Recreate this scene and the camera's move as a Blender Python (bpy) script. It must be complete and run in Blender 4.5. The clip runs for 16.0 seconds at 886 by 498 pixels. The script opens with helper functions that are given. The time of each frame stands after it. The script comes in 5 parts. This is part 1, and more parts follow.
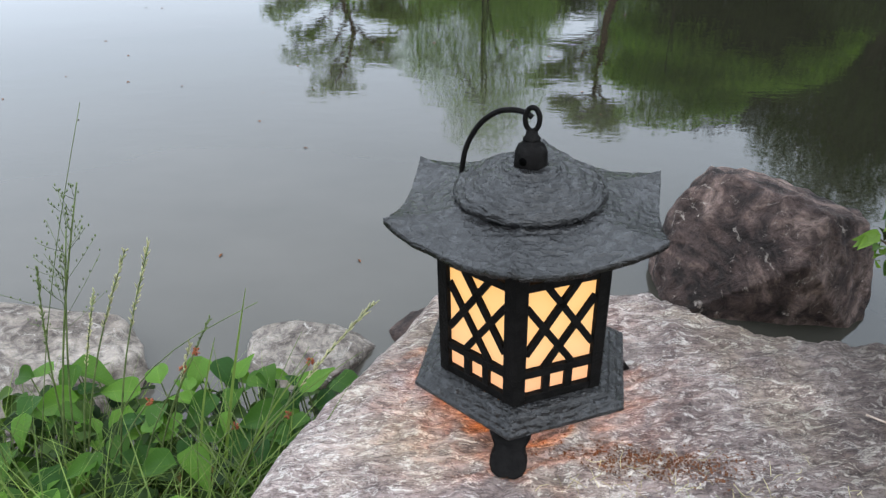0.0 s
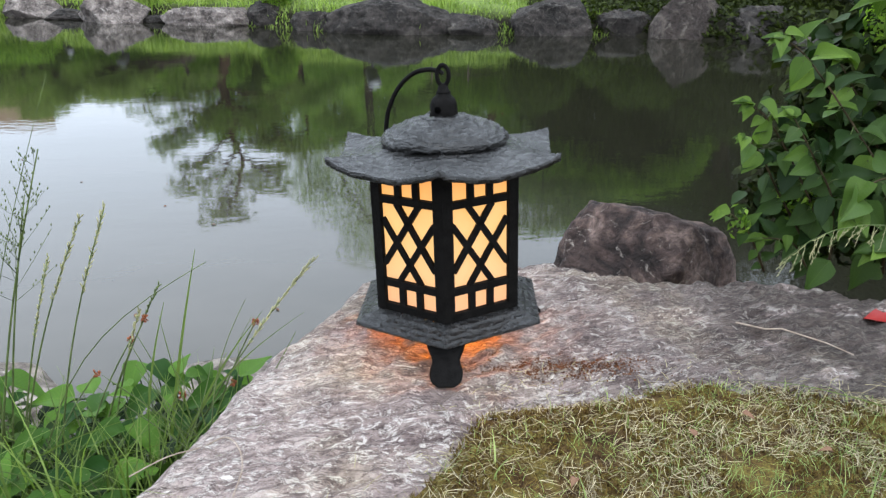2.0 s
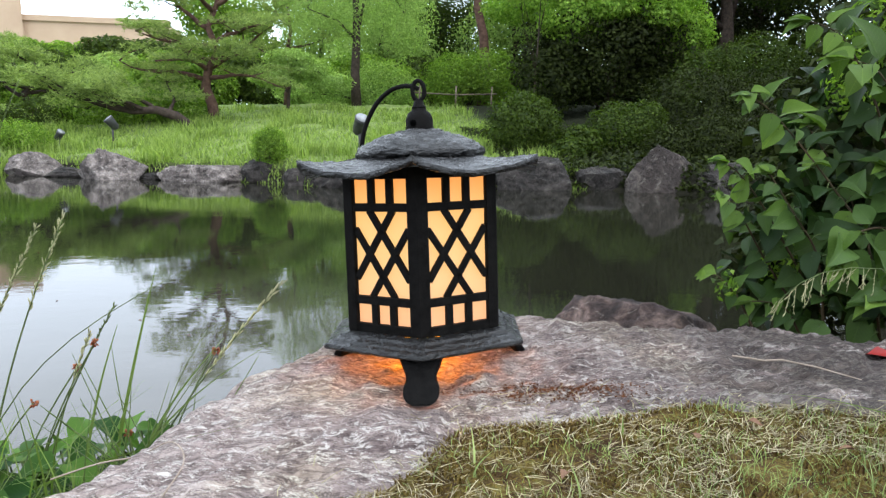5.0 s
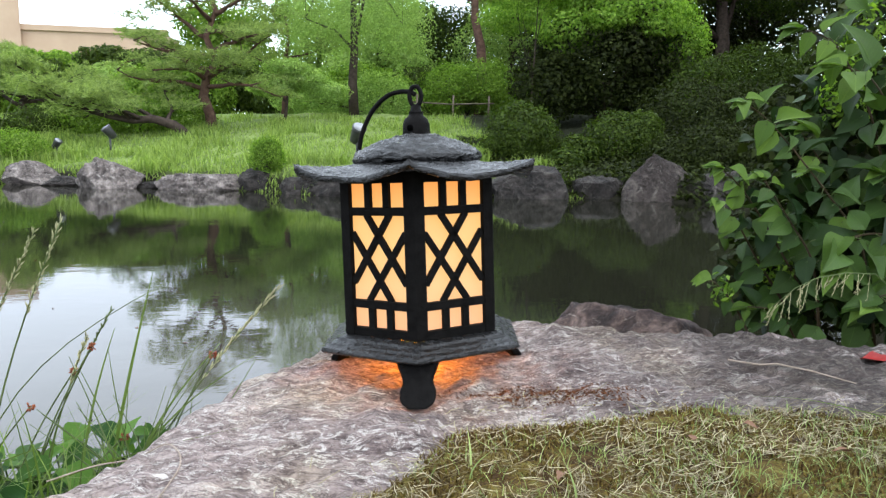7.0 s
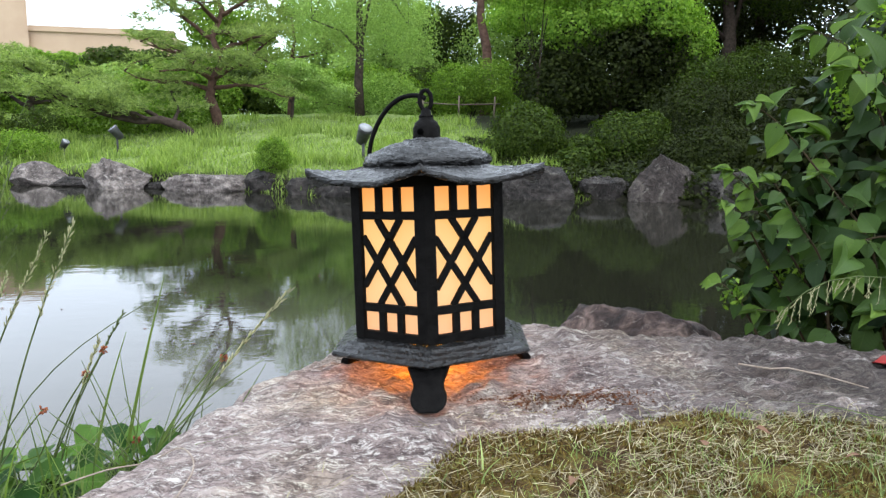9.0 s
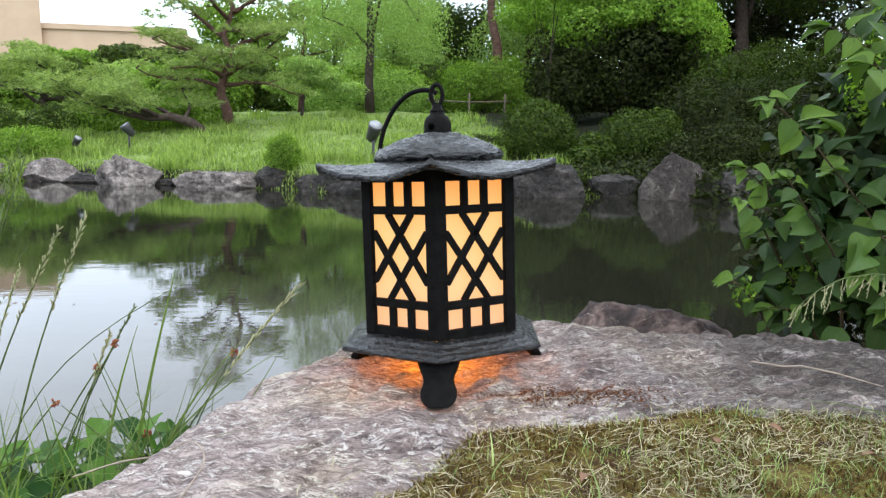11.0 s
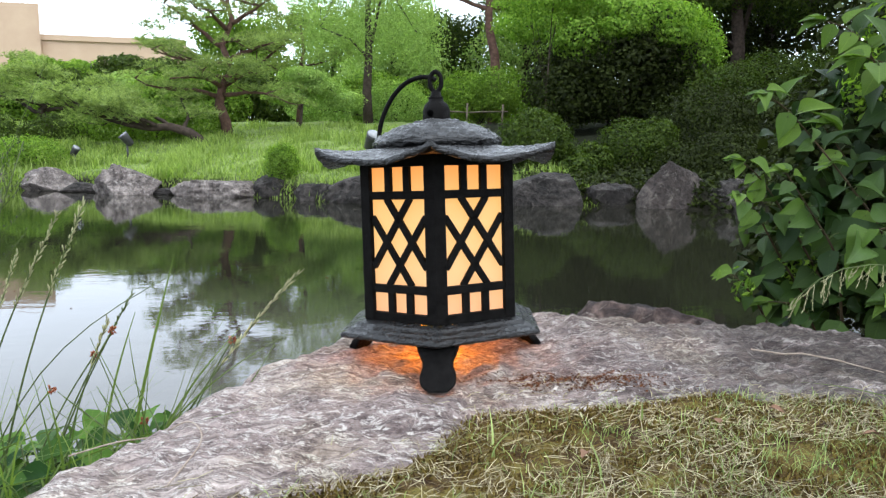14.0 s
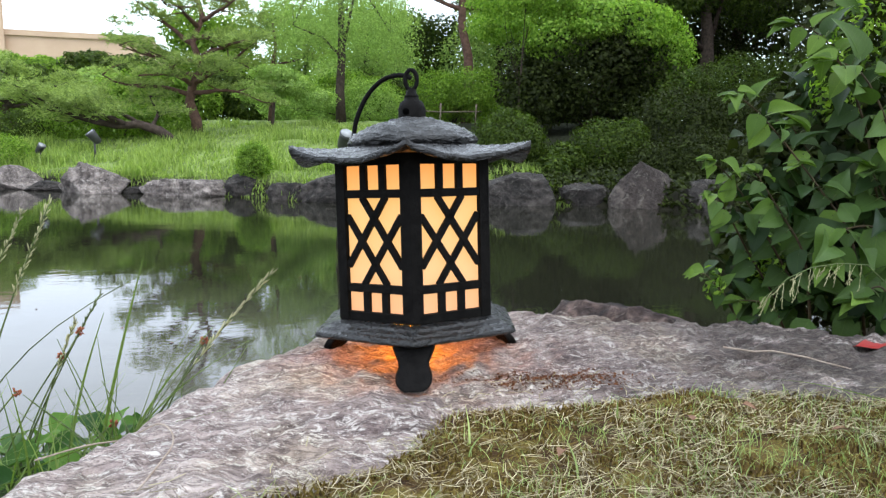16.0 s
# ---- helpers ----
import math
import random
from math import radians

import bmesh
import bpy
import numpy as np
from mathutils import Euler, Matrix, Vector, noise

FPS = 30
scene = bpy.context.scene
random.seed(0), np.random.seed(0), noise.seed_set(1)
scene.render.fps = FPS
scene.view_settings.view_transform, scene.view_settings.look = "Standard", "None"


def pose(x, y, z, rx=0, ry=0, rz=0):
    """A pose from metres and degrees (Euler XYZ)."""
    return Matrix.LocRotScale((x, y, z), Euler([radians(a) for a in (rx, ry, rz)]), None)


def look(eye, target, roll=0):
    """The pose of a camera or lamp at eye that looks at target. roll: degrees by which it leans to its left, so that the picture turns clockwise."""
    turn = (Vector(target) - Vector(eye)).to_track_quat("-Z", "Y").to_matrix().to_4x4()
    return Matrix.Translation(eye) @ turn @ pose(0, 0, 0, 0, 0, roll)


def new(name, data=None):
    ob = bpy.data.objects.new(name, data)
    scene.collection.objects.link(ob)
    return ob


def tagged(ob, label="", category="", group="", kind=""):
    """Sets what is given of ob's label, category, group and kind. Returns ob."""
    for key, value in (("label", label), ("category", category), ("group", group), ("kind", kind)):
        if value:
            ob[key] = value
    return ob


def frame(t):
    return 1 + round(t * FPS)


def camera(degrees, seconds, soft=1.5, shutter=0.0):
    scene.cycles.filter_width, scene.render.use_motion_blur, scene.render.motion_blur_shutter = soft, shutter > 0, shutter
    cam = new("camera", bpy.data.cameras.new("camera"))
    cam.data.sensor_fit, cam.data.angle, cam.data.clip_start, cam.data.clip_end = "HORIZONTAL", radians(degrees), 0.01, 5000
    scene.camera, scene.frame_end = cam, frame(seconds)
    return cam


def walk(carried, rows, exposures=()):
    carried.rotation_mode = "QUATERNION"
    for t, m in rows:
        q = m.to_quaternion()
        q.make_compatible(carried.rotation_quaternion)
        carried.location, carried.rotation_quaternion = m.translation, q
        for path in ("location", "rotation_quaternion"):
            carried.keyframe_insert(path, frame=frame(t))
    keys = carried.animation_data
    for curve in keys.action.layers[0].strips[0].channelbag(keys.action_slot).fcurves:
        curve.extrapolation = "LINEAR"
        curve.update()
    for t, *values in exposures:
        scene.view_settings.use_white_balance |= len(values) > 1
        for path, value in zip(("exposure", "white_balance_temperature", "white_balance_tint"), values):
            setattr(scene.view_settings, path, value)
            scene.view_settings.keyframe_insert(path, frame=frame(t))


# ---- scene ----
cam = camera(64.9, 16.0, 1.35)
METRES, EYE, TILT, LEAN, TURN = 0.55, 0.925, -33.0, -0.5, 0.0
ROWS = [
    (0.0, 0.0, 0.0, 0.0, 0.0, 0.0, -0.0),
    (0.5, 0.0164, -0.0347, -0.0367, 0.15, 0.85, 0.65),
    (1.0, -0.0453, -0.1685, -0.0938, -3.02, 3.6, 1.81),
    (1.5, -0.0981, -0.2279, -0.24, -6.85, 6.46, 4.0),
    (2.0, -0.0916, -0.1666, -0.3886, -8.06, 10.05, 4.93),
    (2.5, -0.0625, -0.0968, -0.4857, -8.72, 13.73, 5.39),
    (3.0, -0.0496, -0.0508, -0.5376, -9.43, 16.27, 5.72),
    (3.5, -0.0714, -0.034, -0.5772, -9.15, 18.77, 5.34),
    (6.0, -0.0701, -0.0101, -0.6888, -9.05, 24.07, 5.48),
    (6.5, -0.0724, -0.0133, -0.683, -9.01, 24.07, 5.49),
    (7.0, -0.071, -0.0151, -0.6799, -9.23, 24.06, 5.53),
    (7.5, -0.0756, -0.0133, -0.674, -9.01, 24.07, 5.39),
    (8.0, -0.0763, -0.0121, -0.6737, -9.01, 24.17, 5.39),
    (8.5, -0.0762, -0.0156, -0.6727, -8.93, 24.09, 5.36),
    (9.0, -0.0809, -0.0177, -0.6728, -8.83, 24.12, 5.32),
    (11.5, -0.0835, -0.0083, -0.6787, -8.12, 23.97, 4.71),
    (12.0, -0.085, -0.0067, -0.6858, -8.06, 24.14, 4.7),
    (12.5, -0.0848, -0.0021, -0.6947, -7.96, 24.27, 4.7),
    (13.0, -0.0847, 0.0014, -0.7031, -8.03, 24.35, 4.77),
    (13.5, -0.0851, 0.0092, -0.7178, -8.23, 24.64, 4.84),
    (14.0, -0.0848, 0.0133, -0.7204, -8.33, 24.87, 4.91),
    (14.5, -0.0856, 0.0153, -0.7186, -8.35, 25.06, 4.95),
    (15.0, -0.0887, 0.0169, -0.7203, -8.45, 25.04, 5.01),
    (15.5, -0.0893, 0.0177, -0.7198, -9.27, 24.88, 5.36),
    (16.0, -0.0884, 0.0199, -0.7188, -10.32, 24.66, 5.84),
]
walk(cam, [(t, pose(0, 0, EYE, TILT, LEAN, TURN) @ pose(METRES * x, METRES * y, METRES * z, 90 + pitch, roll, yaw)) for t, x, y, z, yaw, pitch, roll in ROWS])

# ---- overcast daylight ----
world = bpy.data.worlds.new("overcast_sky")
scene.world = world
world.use_nodes = True
wn = world.node_tree.nodes
wl = world.node_tree.links
sky = wn.new("ShaderNodeTexSky")
sky.sky_type = "NISHITA"
sky.sun_disc = False
sky.sun_elevation, sky.sun_rotation = radians(58), radians(150)
sky.dust_density = 4.0
coord = wn.new("ShaderNodeTexCoord")
split = wn.new("ShaderNodeSeparateXYZ")
wl.new(coord.outputs["Generated"], split.inputs[0])
ramp = wn.new("ShaderNodeValToRGB")
ramp.color_ramp.elements[0].position, ramp.color_ramp.elements[0].color = 0.0, (0.515, 0.575, 0.665, 1)
ramp.color_ramp.elements[1].position, ramp.color_ramp.elements[1].color = 0.9, (0.78, 0.88, 1.0, 1)
wl.new(split.outputs["Z"], ramp.inputs[0])
cloud = wn.new("ShaderNodeBackground")
cloud.inputs["Strength"].default_value = 4.0
wl.new(ramp.outputs[0], cloud.inputs["Color"])
clear = wn.new("ShaderNodeBackground")
clear.inputs["Strength"].default_value = 0.05
wl.new(sky.outputs[0], clear.inputs["Color"])
blend = wn.new("ShaderNodeAddShader")
wl.new(cloud.outputs[0], blend.inputs[0])
wl.new(clear.outputs[0], blend.inputs[1])
wl.new(blend.outputs[0], wn["World Output"].inputs["Surface"])

sun = new("sun", bpy.data.lights.new("sun", "SUN"))
sun.data.energy, sun.data.angle, sun.data.color = 0.6, radians(25), (1.0, 0.93, 0.83)
sun.matrix_world = look((2, -3.4, 6.5), (0, 0, 0))
scene.view_settings.exposure = 0.0


# ---- building helpers ----
class Build:
    """Gathers vertices and faces for one mesh."""

    def __init__(self):
        self.v, self.f = [], []

    def add(self, verts, faces, m=None):
        n = len(self.v)
        self.v += [tuple(m @ Vector(p)) for p in verts] if m else [tuple(p) for p in verts]
        self.f += [tuple(n + i for i in f) for f in faces]
        return self

    def tube(self, pts, radii, n=6, cap=True):
        pts = [Vector(p) for p in pts]
        rings, side = [], None
        for i, p in enumerate(pts):
            d = (pts[min(i + 1, len(pts) - 1)] - pts[max(i - 1, 0)]).normalized()
            ref = side if side else (Vector((1, 0, 0)) if abs(d.x) < 0.8 else Vector((0, 1, 0)))
            side = (ref - d * ref.dot(d)).normalized()
            up = d.cross(side)
            r = radii[i] if isinstance(radii, (list, tuple)) else radii
            rings.append([p + (side * math.cos(k * math.tau / n) + up * math.sin(k * math.tau / n)) * r for k in range(n)])
        faces = [(i * n + k, i * n + (k + 1) % n, (i + 1) * n + (k + 1) % n, (i + 1) * n + k) for i in range(len(pts) - 1) for k in range(n)]
        if cap:
            faces += [tuple(reversed(range(n))), tuple(range((len(pts) - 1) * n, len(pts) * n))]
        return self.add([p for ring in rings for p in ring], faces)

    def lathe(self, profile, n=48):
        verts, faces = [], []
        for r, z in profile:
            verts += [(r * math.cos(k * math.tau / n), r * math.sin(k * math.tau / n), z) for k in range(n)]
        for i in range(len(profile) - 1):
            faces += [(i * n + k, i * n + (k + 1) % n, (i + 1) * n + (k + 1) % n, (i + 1) * n + k) for k in range(n)]
        faces += [tuple(reversed(range(n))), tuple(range((len(profile) - 1) * n, len(profile) * n))]
        return self.add(verts, faces)

    def prism(self, outline, z0, z1, m=None):
        n = len(outline)
        verts = [(x, y, z0) for x, y in outline] + [(x, y, z1) for x, y in outline]
        faces = [(i, (i + 1) % n, n + (i + 1) % n, n + i) for i in range(n)] + [tuple(reversed(range(n))), tuple(range(n, 2 * n))]
        return self.add(verts, faces, m)

    def mesh(self, name, smooth=True):
        me = bpy.data.meshes.new(name)
        me.from_pydata(self.v, [], self.f)
        if smooth:
            me.shade_smooth()
        me.update()
        return me


def mesh_of(name, verts, faces, smooth=True):
    """A mesh from numpy arrays of vertices and of equal-sided faces."""
    verts, faces = np.asarray(verts, np.float32), np.asarray(faces, np.int32)
    me = bpy.data.meshes.new(name)
    me.vertices.add(len(verts))
    me.vertices.foreach_set("co", verts.ravel())
    me.loops.add(faces.size)
    me.loops.foreach_set("vertex_index", faces.ravel())
    me.polygons.add(len(faces))
    me.polygons.foreach_set("loop_start", np.arange(len(faces), dtype=np.int32) * faces.shape[1])
    me.polygons.foreach_set("loop_total", np.full(len(faces), faces.shape[1], np.int32))
    me.update(calc_edges=True)
    me.validate()
    if smooth:
        me.shade_smooth()
    return me


def put(name, me, material, parent=None, label="", m=None):
    if not me.materials:
        me.materials.append(material)
    ob = new(name, me)
    if parent:
        ob.parent = parent
    if m:
        ob.matrix_basis = m
    return tagged(ob, label)


def part(name, b, material, parent, label="", smooth=True, bevel=0.0):
    ob = put(name, b.mesh(name, smooth), material, parent, label)
    if bevel:
        mod = ob.modifiers.new("edge", "BEVEL")
        mod.width, mod.segments, mod.limit_method = bevel, 2, "ANGLE"
    return ob


def thing(name, m, label, category, group="", kind=""):
    ob = new(name)
    ob.matrix_basis = m
    ob.empty_display_size = 0.05
    return tagged(ob, label, category, group, kind)


def grid_mesh(name, xs, ys, zs):
    nx, ny = len(xs), len(ys)
    gx, gy = np.meshgrid(xs, ys)
    verts = np.stack([gx.ravel(), gy.ravel(), np.asarray(zs).ravel()], 1)
    i = (np.arange(ny - 1)[:, None] * nx + np.arange(nx - 1)[None]).ravel()
    return mesh_of(name, verts, np.stack([i, i + 1, i + nx + 1, i + nx], 1))


def wobble(x, y, scale, seed, octaves=4):
    """Smooth noise over arrays, about -1 to 1."""
    flat = [noise.fractal((a * scale + seed * 7.3, b * scale - seed * 3.1, seed), 0.9, 2.1, octaves) for a, b in zip(np.ravel(x), np.ravel(y))]
    return np.array(flat).reshape(np.shape(x))


def smooth_step(v, a, b):
    u = np.clip((v - a) / (b - a), 0, 1)
    return u * u * (3 - 2 * u)


# ---- materials ----
def material(name):
    ma = bpy.data.materials.new(name)
    ma.use_nodes = True
    nt = ma.node_tree
    return ma, nt, nt.nodes["Principled BSDF"]


def node(nt, kind, **values):
    n = nt.nodes.new(kind)
    for key, value in values.items():
        n.inputs[key.replace("_", " ")].default_value = value
    return n


def place_of(nt, scale=(1, 1, 1), turn=(0, 0, 0)):
    tex = nt.nodes.new("ShaderNodeTexCoord")
    mp = nt.nodes.new("ShaderNodeMapping")
    mp.inputs["Scale"].default_value, mp.inputs["Rotation"].default_value = scale, turn
    nt.links.new(tex.outputs["Object"], mp.inputs[0])
    return mp.outputs[0]


def noise_of(nt, vec, scale, detail=6.0, rough=0.6, distort=0.0):
    n = node(nt, "ShaderNodeTexNoise", Scale=scale, Detail=detail, Roughness=rough, Distortion=distort)
    nt.links.new(vec, n.inputs["Vector"])
    return n.outputs["Fac"]


def ramp_of(nt, fac, stops):
    n = nt.nodes.new("ShaderNodeValToRGB")
    while len(n.color_ramp.elements) < len(stops):
        n.color_ramp.elements.new(0.5)
    for e, (p, c) in zip(n.color_ramp.elements, stops):
        e.position, e.color = p, (*c, 1) if len(c) == 3 else c
    nt.links.new(fac, n.inputs[0])
    return n.outputs[0]


def mix_of(nt, fac, a, b, how="MIX"):
    n = nt.nodes.new("ShaderNodeMix")
    n.data_type, n.blend_type = "RGBA", how
    for key, value in ((0, fac), (6, a), (7, b)):
        if hasattr(value, "is_linked"):
            nt.links.new(value, n.inputs[key])
        else:
            n.inputs[key].default_value = value if key == 0 else (*value, 1)
    return n.outputs[2]


def bump_of(nt, bsdf, height, strength, distance, after=None):
    n = node(nt, "ShaderNodeBump", Strength=strength, Distance=distance)
    nt.links.new(height, n.inputs["Height"])
    if after:
        nt.links.new(after, n.inputs["Normal"])
    nt.links.new(n.outputs[0], bsdf.inputs["Normal"])
    return n.outputs[0]


def rock_material(name, dark, mid, light, scale=1.0, lichen=(0.55, 0.53, 0.5), patch=0.62, bump=0.6, streak=(1, 1, 1), turn=(0, 0, 0)):
    ma, nt, b = material(name)
    vec = place_of(nt, streak, turn)
    plain = place_of(nt)
    big = noise_of(nt, vec, 6 * scale, 8, 0.65, 1.2)
    fine = noise_of(nt, vec, 38 * scale, 8, 0.7, 0.6)
    grit = noise_of(nt, plain, 260 * scale, 4, 0.7)
    c = ramp_of(nt, big, [(0.38, dark), (0.5, mid), (0.62, light)])
    f = ramp_of(nt, fine, [(0.38, (0.3, 0.28, 0.28)), (0.5, (0.95, 0.95, 0.95)), (0.62, (1.45, 1.42, 1.4))])
    c = mix_of(nt, 0.8, c, f, "MULTIPLY")
    spots = ramp_of(nt, noise_of(nt, vec, 22 * scale, 10, 0.75, 1.5), [(patch - 0.04, (0, 0, 0)), (patch + 0.05, (1, 1, 1))])
    c = mix_of(nt, spots, c, lichen)
    c = mix_of(nt, 0.35, c, ramp_of(nt, grit, [(0.3, (0.5, 0.5, 0.5)), (0.7, (1.3, 1.3, 1.3))]), "MULTIPLY")
    nt.links.new(c, b.inputs["Base Color"])
    b.inputs["Roughness"].default_value, b.inputs["Specular IOR Level"].default_value = 0.85, 0.25
    first = bump_of(nt, b, fine, bump, 0.02 / scale)
    bump_of(nt, b, grit, bump * 0.5, 0.002 / scale, first)
    return ma


def leaf_material(name, dark, light, glow=0.35, rough=0.5, per_object=False):
    ma, nt, b = material(name)
    if per_object:
        info = nt.nodes.new("ShaderNodeObjectInfo")
        rnd = info.outputs["Random"]
    else:
        info = nt.nodes.new("ShaderNodeNewGeometry")
        rnd = info.outputs["Random Per Island"]
    c = ramp_of(nt, rnd, [(0.0, dark), (0.6, tuple((p + q) / 2 for p, q in zip(dark, light))), (1.0, light)])
    if per_object:
        sp = nt.nodes.new("ShaderNodeSeparateXYZ")
        nt.links.new(place_of(nt), sp.inputs[0])
        steps = []
        for op, one, two in (("ABSOLUTE", sp.outputs["X"], None), ("MULTIPLY", 0, 0.9), ("SUBTRACT", sp.outputs["Y"], 1), ("MULTIPLY", 2, 42.0), ("SINE", 3, None)):
            m = nt.nodes.new("ShaderNodeMath")
            m.operation = op
            if op == "SUBTRACT":
                nt.links.new(one, m.inputs[0])
                nt.links.new(steps[two], m.inputs[1])
            else:
                nt.links.new(steps[one] if isinstance(one, int) else one, m.inputs[0])
                if two is not None:
                    m.inputs[1].default_value = two
            steps.append(m.outputs[0])
        vein = ramp_of(nt, steps[4], [(0.84, (1, 1, 1)), (1.0, (1.16, 1.13, 1.1))])
        rib = ramp_of(nt, steps[0], [(0.006, (1.35, 1.25, 1.2)), (0.02, (1, 1, 1))])
        c = mix_of(nt, 1.0, mix_of(nt, 1.0, c, vein, "MULTIPLY"), rib, "MULTIPLY")
    blotch = noise_of(nt, place_of(nt), 45 if per_object else 3, 4, 0.6)
    c = mix_of(nt, 0.5, c, ramp_of(nt, blotch, [(0.3, (0.7, 0.7, 0.7)), (0.7, (1.25, 1.25, 1.15))]), "MULTIPLY")
    nt.links.new(c, b.inputs["Base Color"])
    b.inputs["Roughness"].default_value, b.inputs["Specular IOR Level"].default_value = rough, 0.1
    thin = nt.nodes.new("ShaderNodeBsdfTranslucent")
    nt.links.new(mix_of(nt, 1.0, c, (1.3, 1.5, 0.6), "MULTIPLY"), thin.inputs["Color"])
    both = node(nt, "ShaderNodeMixShader")
    both.inputs[0].default_value = glow
    nt.links.new(b.outputs[0], both.inputs[1])
    nt.links.new(thin.outputs[0], both.inputs[2])
    nt.links.new(both.outputs[0], nt.nodes["Material Output"].inputs["Surface"])
    return ma


def plain_material(name, colors, scale, rough=0.6, metal=0.0, bump=0.0, depth=0.002, gloss=0.2):
    ma, nt, b = material(name)
    vec = place_of(nt)
    n = noise_of(nt, vec, scale, 6, 0.65)
    nt.links.new(ramp_of(nt, n, [(0.3, colors[0]), (0.7, colors[1])]), b.inputs["Base Color"])
    b.inputs["Roughness"].default_value, b.inputs["Metallic"].default_value = rough, metal
    b.inputs["Specular IOR Level"].default_value = gloss
    if bump:
        bump_of(nt, b, n, bump, depth)
    return ma


IRON = plain_material("cast_iron", ((0.0025, 0.0023, 0.0022), (0.008, 0.0074, 0.007)), 110, 0.5, 0.0, 0.9, 0.002, 0.03)
# flat black that stands for the shade inside the vent holes
HOLE_BLACK = plain_material("soot", ((0.001, 0.001, 0.001), (0.002, 0.002, 0.002)), 50, 1.0, gloss=0.0)
# iron with relief shading in its colour: bump hollows darkened, ridges lightened
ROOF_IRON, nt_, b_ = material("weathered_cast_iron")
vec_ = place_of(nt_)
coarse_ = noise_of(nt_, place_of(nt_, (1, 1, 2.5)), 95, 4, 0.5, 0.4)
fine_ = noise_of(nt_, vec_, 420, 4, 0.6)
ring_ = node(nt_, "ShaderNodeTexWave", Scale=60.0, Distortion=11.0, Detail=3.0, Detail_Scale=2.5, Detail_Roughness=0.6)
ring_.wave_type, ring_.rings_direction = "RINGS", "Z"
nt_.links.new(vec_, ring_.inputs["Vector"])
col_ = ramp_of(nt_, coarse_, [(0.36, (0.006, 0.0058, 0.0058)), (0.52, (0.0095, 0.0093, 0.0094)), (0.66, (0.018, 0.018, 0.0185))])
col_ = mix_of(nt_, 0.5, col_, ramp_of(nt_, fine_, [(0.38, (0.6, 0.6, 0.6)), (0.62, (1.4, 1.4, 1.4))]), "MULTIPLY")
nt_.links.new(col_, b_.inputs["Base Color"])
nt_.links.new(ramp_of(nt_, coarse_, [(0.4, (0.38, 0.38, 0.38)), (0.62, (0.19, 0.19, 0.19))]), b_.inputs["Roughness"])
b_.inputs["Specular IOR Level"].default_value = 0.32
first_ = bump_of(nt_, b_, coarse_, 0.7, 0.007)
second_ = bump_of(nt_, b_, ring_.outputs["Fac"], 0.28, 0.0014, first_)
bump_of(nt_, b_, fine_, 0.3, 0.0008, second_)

GLOW, nt_, b_ = material("lit_paper")
vec_ = place_of(nt_)
sep_ = nt_.nodes.new("ShaderNodeSeparateXYZ")
nt_.links.new(vec_, sep_.inputs[0])
rng_ = node(nt_, "ShaderNodeMapRange")
for key_, value_ in ((1, 0.02), (2, 0.19)):
    rng_.inputs[key_].default_value = value_
nt_.links.new(sep_.outputs["Z"], rng_.inputs[0])
col_ = ramp_of(nt_, rng_.outputs[0], [(0.0, (1.0, 0.47, 0.24)), (0.3, (1.0, 0.56, 0.24)), (0.6, (1.0, 0.58, 0.21)), (0.82, (1.0, 0.5, 0.15)), (1.0, (1.0, 0.36, 0.08))])
nt_.links.new(col_, b_.inputs["Emission Color"])
b_.inputs["Emission Strength"].default_value = 1.05
b_.inputs["Base Color"].default_value = (0.1, 0.07, 0.04, 1)
b_.inputs["Roughness"].default_value = 0.7

BOULDER, nt_, b_ = material("boulder_stone")
vec_ = place_of(nt_, (1, 1, 1), (0, 0, radians(-12)))
wave_ = node(nt_, "ShaderNodeTexWave", Scale=17.0, Distortion=7.0, Detail=5.0, Detail_Scale=2.2, Detail_Roughness=0.68)
wave_.bands_direction = "Y"
nt_.links.new(vec_, wave_.inputs["Vector"])
big_ = noise_of(nt_, place_of(nt_), 7, 8, 0.65, 0.8)
flow_ = noise_of(nt_, place_of(nt_, (1.0, 3.0, 2.0), (0, 0, radians(-24))), 64, 10, 0.72, 0.25)
grit_ = noise_of(nt_, place_of(nt_), 330, 4, 0.7)
col_ = ramp_of(nt_, big_, [(0.36, (0.15, 0.113, 0.106)), (0.5, (0.285, 0.23, 0.214)), (0.64, (0.395, 0.335, 0.305))])
col_ = mix_of(nt_, 0.36, col_, ramp_of(nt_, wave_.outputs["Fac"], [(0.1, (0.45, 0.42, 0.42)), (0.5, (1.0, 0.98, 0.97)), (0.9, (1.3, 1.3, 1.3))]), "MULTIPLY")
col_ = mix_of(nt_, 0.55, col_, ramp_of(nt_, flow_, [(0.38, (0.26, 0.23, 0.23)), (0.455, (0.84, 0.82, 0.81)), (0.6, (1.3, 1.3, 1.28))]), "MULTIPLY")
pale_ = ramp_of(nt_, noise_of(nt_, place_of(nt_, (1.0, 2.6, 1.5), (0, 0, radians(-24))), 40, 10, 0.8, 1.3), [(0.53, (0, 0, 0)), (0.555, (1, 1, 1))])
col_ = mix_of(nt_, mix_of(nt_, 1.0, pale_, (0.85, 0.85, 0.85), "MULTIPLY"), col_, (0.6, 0.55, 0.505))
crack_ = noise_of(nt_, place_of(nt_, (1.0, 4.5, 2.0), (0, 0, radians(-24))), 34, 7, 0.68, 0.6)
